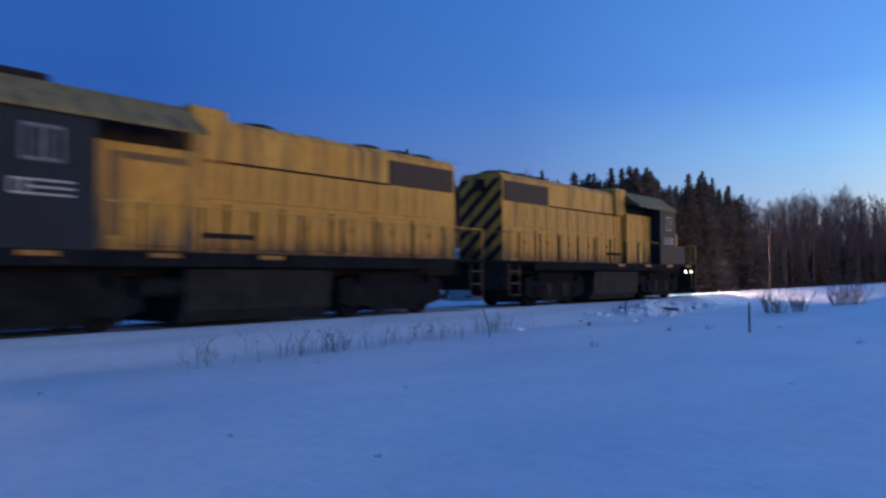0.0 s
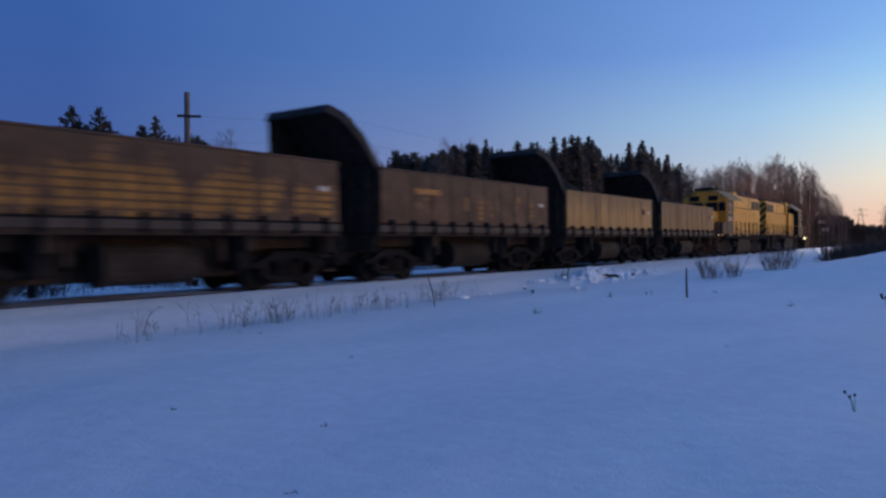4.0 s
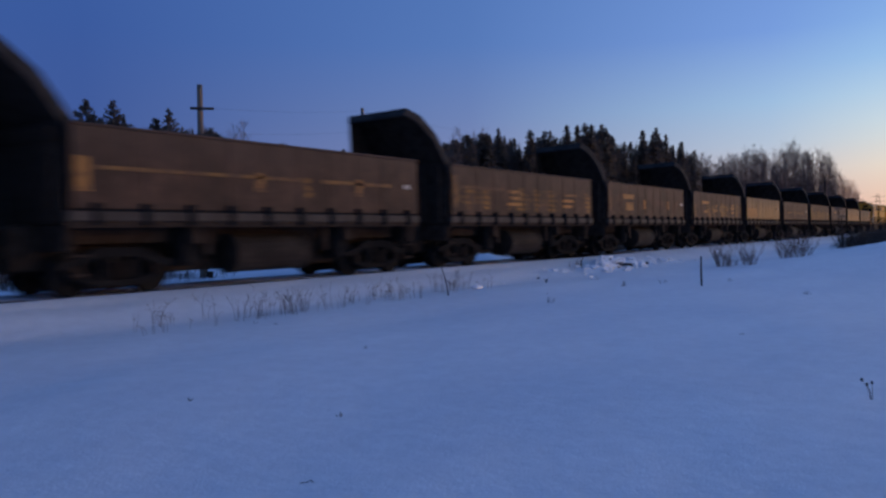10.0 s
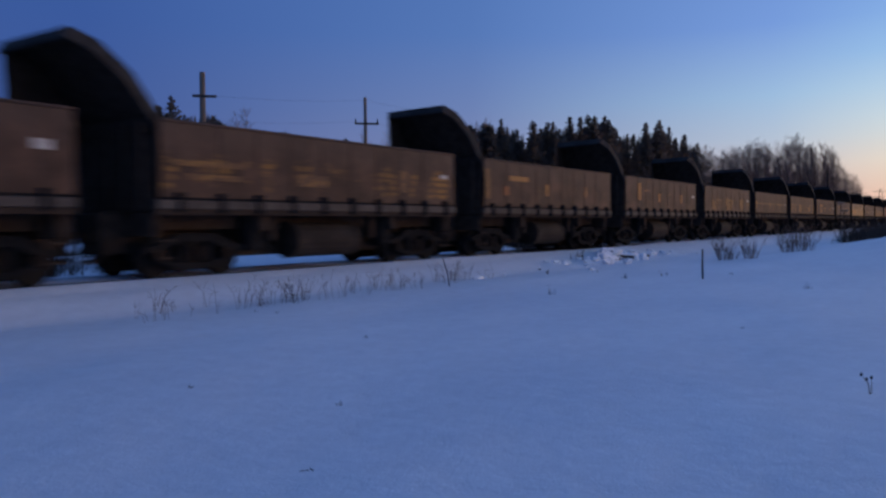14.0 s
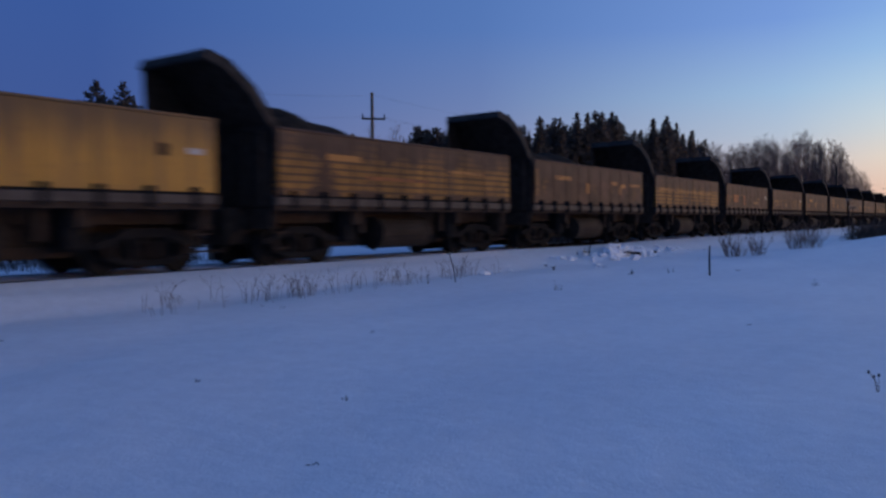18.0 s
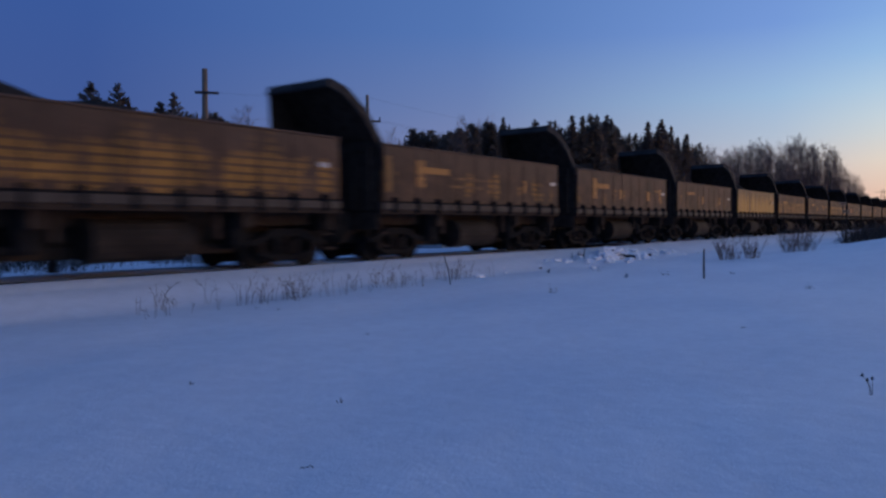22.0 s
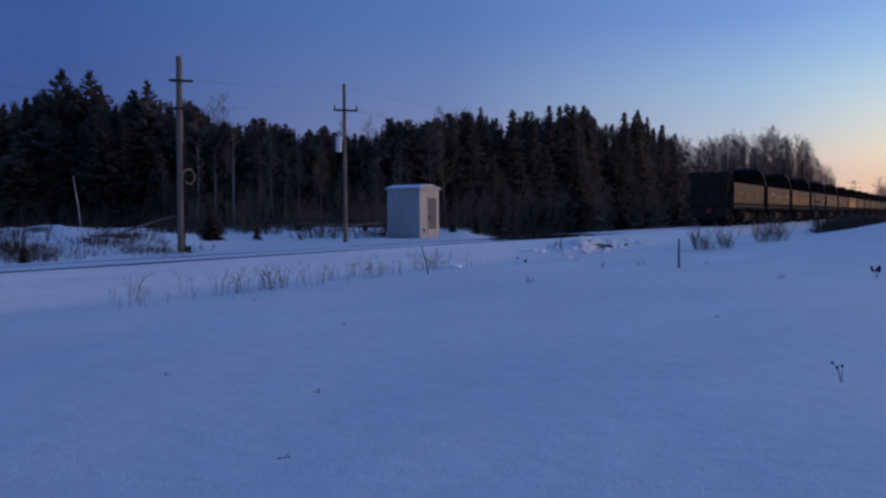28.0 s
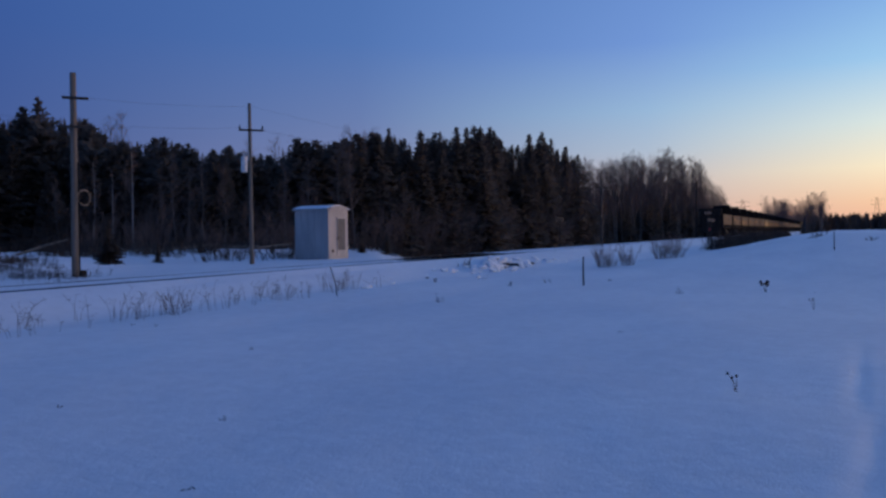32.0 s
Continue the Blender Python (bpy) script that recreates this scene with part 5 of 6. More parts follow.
def make_wood():
    rng = random.Random(3)
    for az, el in TALL:
        d = wood_distance(az) + rng.uniform(0.5, 4.0)
        x, y = bearing_point(az, d)
        h = d * math.tan(radians(el)) + 1.6 - ground_z(x, y)
        spruce = az < 34
        plant_tree(rng.choice(SPRUCES if spruce else PINES), "spruce" if spruce else "pine", "tall dark spruce rising over the wood" if spruce else "tall dark pine rising over the wood", x, y, h / 10.2, rng.uniform(0, 6), "trees of the wood", rng.uniform(0.92, 1.08) if az > 53 else rng.uniform(1.1, 1.45))
        if el > 8.5 and az > 53:
            # a lower companion at the shoulder of each tall pine
            for side in (-1, 1):
                x, y = bearing_point(az + side * rng.uniform(0.7, 1.1), d + 3)
                plant_tree(rng.choice(PINES), "pine", "tall dark pine in a dense wood", x, y, ((d + 3) * math.tan(radians(el - rng.uniform(1.5, 2.1))) + 1.3) / 10.2, rng.uniform(0, 6), "trees of the wood", 0.95)
        for row in range(0 if 21 < az < 22.5 or az > 53 else 3 if az < 31 else 2):
            # close companions fill the crown line behind
            a = az + rng.uniform(-0.75, 0.75) * (0.5 if az < 24 else 1.0)
            x, y = bearing_point(a, d + 3 + 3 * row)
            reach = (d + 3 + 3 * row) * math.tan(radians(min(el, float(np.interp(a, TALL_AZ, TALL_EL))) - rng.uniform(0.15, 0.85))) + 1.3
            plant_tree(rng.choice(SPRUCES if spruce else PINES), "spruce" if spruce else "pine", "tall dark spruce in a dense wood" if spruce else "tall dark pine in a dense wood", x, y, reach / 10.2, rng.uniform(0, 6), "trees of the wood", rng.uniform(0.95, 1.4))
    az = 17.2
    while az < 82:
        for row in range(4):
            d = wood_distance(az) + row * 3.0 + rng.uniform(-1.2, 1.2)
            a = az + rng.uniform(-0.6, 0.6)
            x, y = bearing_point(a, d)
            want = d * math.tan(radians(wood_top(a))) + 1.3
            h = want * (rng.uniform(0.8, 1.02) if row else rng.uniform(0.45, 0.92))
            mixed = 35 < a < 53
            spruce = a < 32 or rng.random() < (0.12 if mixed else 0.2)
            if not spruce and rng.random() < ((0.7 if row < 2 else 0.4) if mixed else 0.15):
                plant_tree(rng.choice(BIRCHES), "birch", "leafless pale birch at the edge of the wood", x, y, h * 0.95 / 10, rng.uniform(0, 6), "trees of the wood")
            else:
                plant_tree(rng.choice(SPRUCES if spruce else PINES), "spruce" if spruce else "pine", "dark spruce in a dense wood" if spruce else "dark pine with a bare lower trunk in a dense wood", x, y, h / 10, rng.uniform(0, 6), "trees of the wood", rng.uniform(0.9, 1.7))
        az += 0.85 if az < 40 else 0.95
    # bare birches past the conifers
    az = 6.7
    while az < 18.3:
        for row in range(4):
            a = az + rng.uniform(-0.2, 0.2)
            d = wood_distance(a) + row * 5 + rng.uniform(-2, 2)
            x, y = bearing_point(a, d)
            top = float(np.interp(a, [6.4, 7.15, 7.84, 8.8, 10.3, 11, 11.9, 12.6, 13.4, 14.3, 15.2, 16.2, 17.1, 18.5], [2.2, 3.3, 4.1, 5.3, 5.6, 5.9, 5.2, 5.9, 5.4, 5.6, 5.1, 5.5, 5.3, 5.2]))
            h = (d * math.tan(radians(top)) + 1.3) * (rng.uniform(0.86, 1.03) if row else rng.uniform(0.7, 1.0))
            plant_tree(rng.choice(BIRCHES), "birch", "tall leafless birch in a thin stand", x, y, h / 10, rng.uniform(0, 6), "bare birches")
        az += 0.26
    # dark young firs under the birches
    for i in range(85):
        a = rng.uniform(7.2, 18.5)
        d = wood_distance(a) - 3 + rng.uniform(0, 9)
        x, y = bearing_point(a, d)
        low = 1.5 if a < 9 else rng.uniform(1.6, 3.1)
        plant_tree(rng.choice(SMALL_SPRUCES), "spruce", "young dark spruce under bare birches", x, y, (d * math.tan(radians(low)) + 1.2) / 10, rng.uniform(0, 6), "young spruces")


make_wood()


def deep_wood():
    """The unlit depth of the wood: many plain firs behind its edge, as one mass."""
    rng = random.Random(8)
    verts, faces = [], []
    for i in range(2500):
        az = rng.uniform(5.2, 100) if i % 6 else rng.uniform(5.2, 10)
        d = wood_distance(az) + (11 if az > 17 else 6) + rng.uniform(0, 45)
        if i >= 2320:
            # the wood's far end, where it closes in on the line
            az = rng.uniform(3.3, 5.6)
            d = 24 / math.sin(radians(az)) + rng.uniform(0, 60)
        x, y = bearing_point(az, d)
        top = wood_top(max(az, 17)) if az > 17 else float(np.interp(az, [3.3, 5.6, 6.4, 8.3, 10], [1.1, 1.25, 1.9, 2.1, 2.9]))
        h = (d * math.tan(radians(top)) + 1.3) * rng.uniform(0.7, 0.98)
        z0 = ground_z(x, y) - 0.2
        r = rng.uniform(1.0, 1.7)
        for k in range(9):
            u = k / 9
            zz = z0 + h * (0.04 + 0.9 * u)
            rr = r * (1 - u) + 0.15
            for s in range(5):
                a = rng.uniform(0, 6.28)
                i0 = len(verts)
                c, n = math.cos(a), math.sin(a)
                verts.extend([(x - n * rr * 0.7, y + c * rr * 0.7, zz), (x + n * rr * 0.7 + c * rr * 0.5, y - c * rr * 0.7 + n * rr * 0.5, zz - 0.25), (x + c * 0.2, y + n * 0.2, zz + h * 0.2)])
                faces.append((i0, i0 + 1, i0 + 2))
    tagged(new("far_wood", raw_mesh("far_wood", verts, faces, NEEDLE)), "dark mass of conifers behind the edge of the wood", "trees", "", "stuff")


deep_wood()


# ---- line-side things ----
def insulator(parent, x, y, z):
    bm = bmesh.new()
    cyl(bm, (x, y, z), (x, y, z + 0.16), 0.035, 0.02, 8)
    part("insulator", bm, STEEL, parent)


def utility_pole(x, y, h, r, arms, pins=True, wood=POLEWOOD):
    p = thing("utility_pole", "weathered grey wooden utility pole with crossarms beside the railway", "pole", "poles of the line", (x, y, ground_z(x, y)))
    bm = bmesh.new()
    cyl(bm, (0, 0, -0.4), (0, 0, h), r, r * 0.68, 14)
    part("shaft", bm, wood, p)
    u = Vector((math.cos(radians(-42)), math.sin(radians(-42)), 0))
    for z, w in arms:
        bm = boxed(-w, w, -0.045, 0.045, -0.04, 0.04, bevel=0.01)
        a = part("crossarm", bm, DARKWOOD, p)
        a.location, a.rotation_euler = (0.0, -r * 0.8, z), (0, 0, radians(-42))
        for s in (-1, 1) if pins else ():
            insulator(p, u.x * w * 0.92 * s, u.y * w * 0.92 * s - r * 0.8, z + 0.05)
    return p


def make_lines():
    a = utility_pole(16.33, 21.32, 6.42, 0.13, ((5.62, 0.38), (4.72, 0.55)), False)
    a.rotation_euler = (0.003, 0.004, 0)
    # coil of spare cable and the meter base on the first pole
    v, f = [], []
    ring = [(0.24 + 0.24 * math.cos(2 * math.pi * i / 20), -0.12, 2.5 + 0.24 * math.sin(2 * math.pi * i / 20)) for i in range(21)]
    tube(v, f, ring, [0.03] * 21, 6)
    part("cable_coil", raw_mesh("cable_coil", v, f, GRASS, True), None, a, "coil of pale cable")
    bm = bmesh.new()
    cyl(bm, (0.05, -0.12, 0.0), (0.05, -0.12, 3.6), 0.022, n=6)
    part("conduit", bm, STEEL, a)
    part("meter_box", boxed(0.06, 0.24, -0.22, -0.06, -0.05, 0.2, bevel=0.03), BLACK, a, "dark box at the foot of the pole")
    b = utility_pole(25.7, 22.3, 6.9, 0.1, ((5.75, 0.52),))
    bm = bmesh.new()
    cyl(bm, (-0.2, 0.16, 3.95), (-0.2, 0.16, 4.62), 0.14, n=14)
    cyl(bm, (-0.2, 0.16, 4.62), (-0.2, 0.16, 4.76), 0.04, 0.02, 8)
    part("transformer", bm, CERAMIC, b, "pale grey transformer can")
    c = utility_pole(68.6, 18.7, 6.95, 0.09, ((6.0, 0.7),), True, RUSTBOARD)
    d = utility_pole(124.0, 18.9, 9.6, 0.14, ((8.4, 0.8),), True, DARKWOOD)
    # sagging wires
    spans = [((-40, 18.5, 6.0), (16.3, 21.2, 5.2)), ((16.3, 21.2, 5.2), (25.3, 21.9, 6.2)), ((16.0, 21.4, 6.05), (25.7, 22.2, 7.15)), ((25.7, 22.2, 7.15), (68.6, 18.7, 7.1)), ((25.9, 22.0, 6.2), (68.6, 18.6, 6.3)), ((25.3, 22.2, 6.2), (68.6, 18.9, 6.3)), ((68.6, 18.6, 6.3), (124.0, 18.9, 8.6)), ((124.0, 18.9, 8.6), (190.0, 19.2, 9.0))]
    for p, q in spans:
        v, f = [], []
        pts = [Vector(p).lerp(Vector(q), t) - Vector((0, 0, 0.012 * (Vector(q) - Vector(p)).length * 4 * t * (1 - t))) for t in np.linspace(0, 1, 13)]
        tube(v, f, pts, [0.0032] * 13, 4)
        tagged(new("overhead_wire", raw_mesh("overhead_wire", v, f, WIRE)), "thin dark overhead wire between the poles", "wire", "wires of the line")


make_lines()


def make_shed():
    x0, y0, w, dp, h = 32.6, 23.2, 1.8, 2.15, 2.7
    z = ground_z(x0 + 0.8, y0 + 0.8) - 0.08
    s = thing("signal_cabin", "pale grey metal signal equipment cabin with a low gabled roof", "shed", "", (x0, y0, z))
    part("shell", boxed(0, w, 0, dp, 0, h, bevel=0.015), SHEDWALL, s)
    part("base", boxed(-0.04, w + 0.04, -0.04, dp + 0.04, -0.3, 0.1), STEEL, s)
    n = 7
    arc = [(-0.1 + (w + 0.2) * i / n, h + 0.02 + 0.16 * math.sin(math.pi * i / n)) for i in range(n + 1)]
    part("roof", prism(bmesh.new(), arc + [(w + 0.1, h - 0.03), (-0.1, h - 0.03)], "y", -0.12, dp + 0.1), SHEDWALL, s, "shallow arched metal roof")
    part("roof_snow", prism(bmesh.new(), [(a, b + 0.005) for a, b in arc] + [(p[0] * 0.97 + 0.03, p[1] + 0.05) for p in arc[::-1]], "y", 0.0, dp), SNOW, s, "thin snow on the roof")
    # west wall panel seams
    me = mesh_of(boxed(-0.012, 0.0, -0.02, 0.02, 0.08, h - 0.05), "panel_seam", SHEDWALL)
    for i in range(1, 5):
        part("panel_seam", me, None, s).location = (0, dp * i / 5, 0)
    d = part("door", boxed(0.72, 1.55, -0.035, 0.0, 0.2, 2.3, bevel=0.01), SHEDWALL, s)
    part("door_grille", boxed(0.8, 1.47, -0.05, -0.03, 0.55, 2.2), SHEDDARK, d, "grey slatted door panel")
    me = mesh_of(boxed(0.8, 1.47, -0.06, -0.045, -0.02, 0.02), "slat", SHEDDARK)
    for i in range(14):
        part("slat", me, None, d).location = (0, 0, 0.62 + i * 0.115)
    part("handle", boxed(0.74, 0.78, -0.08, -0.03, 1.1, 1.25), BLACK, d)
    for z0, a in ((0.45, 0.32),):
        part("lock_box", boxed(a, a + 0.1, -0.05, 0.0, z0, z0 + 0.14, bevel=0.01), STEEL, s)


make_shed()


def board_sign(x, y, h, boards, label, face=BOARD):
    g = thing("lineside_sign", label, "sign", "", (x, y, ground_z(x, y)))
    g.rotation_euler = (0, 0, radians(62))
    bm = bmesh.new()
    cyl(bm, (0, 0, -0.3), (0, 0, h), 0.05, n=8)
    part("post", bm, DARKWOOD, g)
    for z, w, hh in boards:
        b = part("board", boxed(-0.02, 0.02, -w / 2, w / 2, z - hh / 2, z + hh / 2, bevel=0.005), face, g, "small flat sign board")
        for i in (-0.3, 0.0, 0.3):
            part("letter_bar", boxed(-0.026, -0.02, i * w - w * 0.1, i * w + w * 0.1, z - hh * 0.25, z + hh * 0.25), BLACK, b)


board_sign(69.0, 22.8, 3.4, ((3.25, 0.95, 0.34),), "small weathered sign board on a post beyond the railway", RUSTBOARD)
board_sign(88.0, 12.2, 3.4, ((3.3, 1.1, 0.28),), "small pale board on a post beside the railway", SHEDDARK)
board_sign(87.0, 11.75, 2.7, ((2.6, 1.2, 0.32),), "small pale board on a low post beside the railway", SHEDDARK)


def stick(x, y, h, lean, r, name, label, mat):
    v, f = [], []
    top = (lean[0] * h, lean[1] * h, h)
    tube(v, f, [(0, 0, -0.2), (lean[0] * h * 0.4, lean[1] * h * 0.4 + 0.01, h * 0.5), top], [r, r * 0.95, r * 0.7], 6)
    o = tagged(new(name, raw_mesh(name, v, f, mat)), label, name.split("_")[-1])
    o.location = (x, y, ground_z(x, y))


stick(22.0, 6.55, 0.84, (0.0, 0.01), 0.028, "marker_stake", "thin dark wooden stake standing in the snow", DARKWOOD)
stick(15.2, 10.55, 0.7, (-0.17, 0.2), 0.014, "dead_branch", "leaning dead stick in the snow", DARKWOOD)
stick(36.0, -0.05, 0.95, (0.0, 0.0), 0.02, "marker_stake", "thin dark wooden stake on the snowy road bank", DARKWOOD)


SHRUBS = {}


def shrub(x, y, h, spread, stems, seed, label, name="bare_shrub", mat=TWIG, r=0.009, depth=2):
    """A tangle of fine stems; one mesh serves each seed, scaled to height."""
    if seed in SHRUBS:
        h0, me = SHRUBS[seed]
        o = tagged(new(name, me), label, "shrub", "shrubs in the snow")
        o.location, o.scale, o.rotation_euler = (x, y, ground_z(x, y)), (h / h0, h / h0, h / h0), (0, 0, x * 7 % 6.28)
        return o
    rng = random.Random(seed)
    v, f = [], []

    def grow(o, d, length, r, depth):
        p1 = o + d * length * 0.55
        p2 = p1 + (d + Vector((rng.uniform(-0.3, 0.3), rng.uniform(-0.3, 0.3), 0.2))).normalized() * length * 0.45
        tube(v, f, [o, p1, p2] if depth else [o, p2], [r, r * 0.75, r * 0.35] if depth else [r, r * 0.4], 3)
        if depth:
            for k in range(3):
                b = o + (p2 - o) * rng.uniform(0.3, 0.9)
                grow(b, (d + Vector((rng.uniform(-0.7, 0.7), rng.uniform(-0.7, 0.7), rng.uniform(0, 0.4)))).normalized(), length * rng.uniform(0.35, 0.55), r * 0.6, depth - 1)

    for i in range(stems):
        a = rng.uniform(0, 6.28)
        s = rng.random() ** 0.5 * spread
        o = Vector((s * math.cos(a) * 0.6, s * math.sin(a) * 0.6, -0.15))
        d = Vector((0.5 * math.cos(a) * s / spread, 0.5 * math.sin(a) * s / spread, 1)).normalized()
        grow(o, d, h * rng.uniform(0.4, 1.05), r, depth)
        # root that ties the stem to its neighbours under the snow
        tube(v, f, [(0, 0, -0.2), tuple(o + d * 0.02)], [r, r], 3)
    SHRUBS[seed] = (h, raw_mesh(name, v, f, mat))
    o = tagged(new(name, SHRUBS[seed][1]), label, "shrub", "shrubs in the snow")
    o.location = (x, y, ground_z(x, y))
    return o


for x, y, h, sp, st, sd in ((31.8, 8.6, 0.95, 0.36, 30, 1), (32.2, 8.4, 0.7, 0.3, 14, 7), (32.7, 7.85, 0.95, 0.36, 30, 2), (38.0, 7.45, 1.15, 0.42, 26, 3), (38.6, 7.2, 1.2, 0.5, 30, 4), (39.4, 6.95, 1.15, 0.45, 26, 8), (28.2, 11.5, 0.35, 0.3, 12, 5)):
    shrub(x, y, h, sp, st, sd, "leafless brown willow shrub standing out of the snow")
for x, y, h, sp, st, sd in ((25.75, 12.4, 0.5, 0.25, 5, 6), (26.3, 12.4, 0.5, 0.25, 5, 9), (20.9, 10.9, 0.3, 0.2, 4, 10)):
    shrub(x, y, h, sp, st, sd, "few dark dead stems standing in ploughed snow", "bare_shrub", DARKTWIG, 0.018, 1)


def thicket():
    """The dark scrub between the road bank and the line."""
    rng = random.Random(12)
    for i in range(46):
        x = 54.5 + i * 2.2 + rng.uniform(-0.8, 0.8)
        y = 6.5 + (x - 54) * 0.014 + rng.uniform(-0.5, 0.7)
        shrub(x, y, rng.uniform(0.9, 1.3), 1.3, 44, 100 + i, "dense dark leafless brush beside the railway", "roadside_brush", DARKTWIG)
    for i in range(90):
        x = 56.0 + i * 1.3 + rng.uniform(-0.8, 0.8)
        y = 6.8 + (x - 54) * 0.014 + rng.uniform(-0.6, 0.9)
        t = plant_tree(rng.choice(SMALL_SPRUCES), "scrub_spruce", "low dark spruce scrub beside the railway", x, y, rng.uniform(0.075, 0.12) * (1 + (x - 52) * 0.002), rng.uniform(0, 6), "spruce scrub")
        t.scale = (t.scale[0] * 3.6, t.scale[1] * 3.6, t.scale[2])


thicket()
for x, y, h, sd in ((43.5, 0.95, 0.35, 940), (44.6, 0.75, 0.4, 941), (45.6, 0.6, 0.35, 942), (46.5, 0.5, 0.3, 943), (41.0, -1.5, 0.3, 944), (42.0, -1.65, 0.25, 945)):
    shrub(x, y, h, 0.4, 14, sd, "low dark brush on the snowy road bank", "roadside_brush", DARKTWIG, 0.01, 1)


def weeds():
    rng = random.Random(21)
    clumps = [(rng.uniform(9.3, 17.8), rng.uniform(-0.45, 0.3), rng.randint(1, 4)) for i in range(24)]
    clumps += [(7.3, -0.4, 5), (7.9, -0.1, 1), (8.2, 0.2, 4), (8.4, 0.2, 3), (10.6, 0.0, 4), (11.0, 0.1, 4), (12.0, 0.1, 4), (13.4, 0.1, 5), (14.2, 0.15, 4), (16.6, 0.1, 3)]
    v, f = [], []
    for cx, cy, count in clumps:
        for i in range(count):
            x = cx + rng.gauss(0, 0.28)
            y = 11.35 + 0.3 * math.sin(cx * 0.9) + cy + rng.gauss(0, 0.15)
            base = Vector((x, y, ground_z(x, y)))
            for k in range(rng.randint(1, 4)):
                h = rng.uniform(0.14, 0.6) * rng.uniform(0.5, 1.0)
                lx, ly = rng.gauss(0, 0.4), rng.gauss(0, 0.3)
                foot = base + Vector((rng.uniform(-0.08, 0.08), rng.uniform(-0.08, 0.08), -0.08))
                mid = foot + Vector((lx * h * 0.35, ly * h * 0.35, h * 0.6 + 0.08))
                end = foot + Vector((lx * h * 1.1, ly * h * 1.1, h + 0.08))
                tube(v, f, [foot, mid, end], [0.0032, 0.0026, 0.0016], 3)
                for q in range(rng.randint(1, 5)):
                    b = mid.lerp(end, rng.random())
                    tube(v, f, [b, b + Vector((rng.uniform(-0.1, 0.1), rng.uniform(-0.1, 0.1), rng.uniform(0.02, 0.12)))], [0.0026, 0.0014], 3)
    tagged(new("dry_weeds", raw_mesh("dry_weeds", v, f, WEED)), "dry brown weed stalks standing out of the snow", "weeds", "", "stuff")


weeds()


def thistle(x, y, h, seed, head=0.013, stems=3):
    rng = random.Random(seed)
    t = thing("dead_thistle", "dead thistle with dark seed heads in the snow", "weed", "thistles in the snow", (x, y, ground_z(x, y)))
    for k in range(stems):
        lx, ly = rng.uniform(-0.5, 0.5), rng.uniform(-0.6, 0.6)
        hh = h * rng.uniform(0.6, 1.0)
        v, f = [], []
        tube(v, f, [(0, 0, -0.1), (lx * hh * 0.4, ly * hh * 0.4, hh * 0.55), (lx * hh, ly * hh, hh)], [0.004, 0.003, 0.002], 4)
        part("stem", raw_mesh("stem", v, f, GRASS), None, t)
        bm = bmesh.new()
        bmesh.ops.create_icosphere(bm, subdivisions=1, radius=head)
        for vv in bm.verts:
            vv.co = Vector((vv.co.x + lx * hh, vv.co.y + ly * hh, vv.co.z * 1.3 + hh))
        part("seed_head", bm, DARKWOOD, t)


thistle(7.75, 0.82, 0.2, 1)
thistle(21.6, 1.57, 0.3, 2, 0.036, 8)
thistle(17.5, 0.35, 0.3, 3)


for i, (x, y) in enumerate([(22.38, 7.79), (21.2, 8.51), (22.69, 10.15), (23.93, 6.34), (20.42, 3.59), (15.34, 7.96)]):
    shrub(x, y, 0.28, 0.12, 5, 900 + i, "small dark dead weed tuft in the snow", "weed_tuft", DARKTWIG, 0.005)


def litter():
    """Small dead twigs and leaf scraps lying on the field."""
    rng = random.Random(77)
    spots = [(3.55, 3.6), (4.6, 6.3), (5.0, 4.7), (9.2, 10.6), (9.2, 10.1), (4.55, 10.2), (17.1, 8.9), (23.0, 8.0), (23.9, 10.6), (21.6, 0.4), (12.0, 3.0), (8.0, 7.0)]
    for x, y in spots:
        v, f = [], []
        for k in range(3):
            a = rng.uniform(0, 6.28)
            ln = rng.uniform(0.015, 0.04)
            b = Vector((rng.uniform(-0.03, 0.03), rng.uniform(-0.03, 0.03), 0.005))
            tube(v, f, [b, b + Vector((ln * math.cos(a), ln * math.sin(a), rng.uniform(0.0, 0.04)))], [0.004, 0.002], 4)
        o = tagged(new("dead_twig", raw_mesh("dead_twig", v, f, DARKWOOD)), "small dark dead twig lying on the snow", "twig", "twigs on the field")
        o.location = (x, y, ground_z(x, y))


litter()


def clods():
    """Broken lumps of ploughed snow and dirt by the crossing."""
    rng = random.Random(31)
    for i in range(190):
        x, y = 29.3 + rng.gauss(0, 3.0), 11.85 + rng.gauss(0, 0.4)
        r = 0.03 + 0.12 * rng.random() ** 2.4
        if i < 2:
            # the two large dark ones
            x, y, r = (29.0, 11.55, 0.2) if i else (28.55, 11.7, 0.12)
        bm = bmesh.new()
        bmesh.ops.create_icosphere(bm, subdivisions=2, radius=r)
        for v in bm.verts:
            v.co *= 0.65 + 0.6 * rng.random()
            v.co.z *= 0.6
            v.co.x *= 1.8
        dirt = rng.random() < 0.03 or i < 2
        o = solo("dirt_clod" if dirt else "snow_clod", bm, DARKWOOD if dirt else BROKENSNOW, "dark frozen dirt clod in ploughed snow" if dirt else "broken lump of ploughed snow", "clod", "", "clods by the crossing")
        o.location = (x, y, ground_z(x, y) + r * 0.25)


clods()


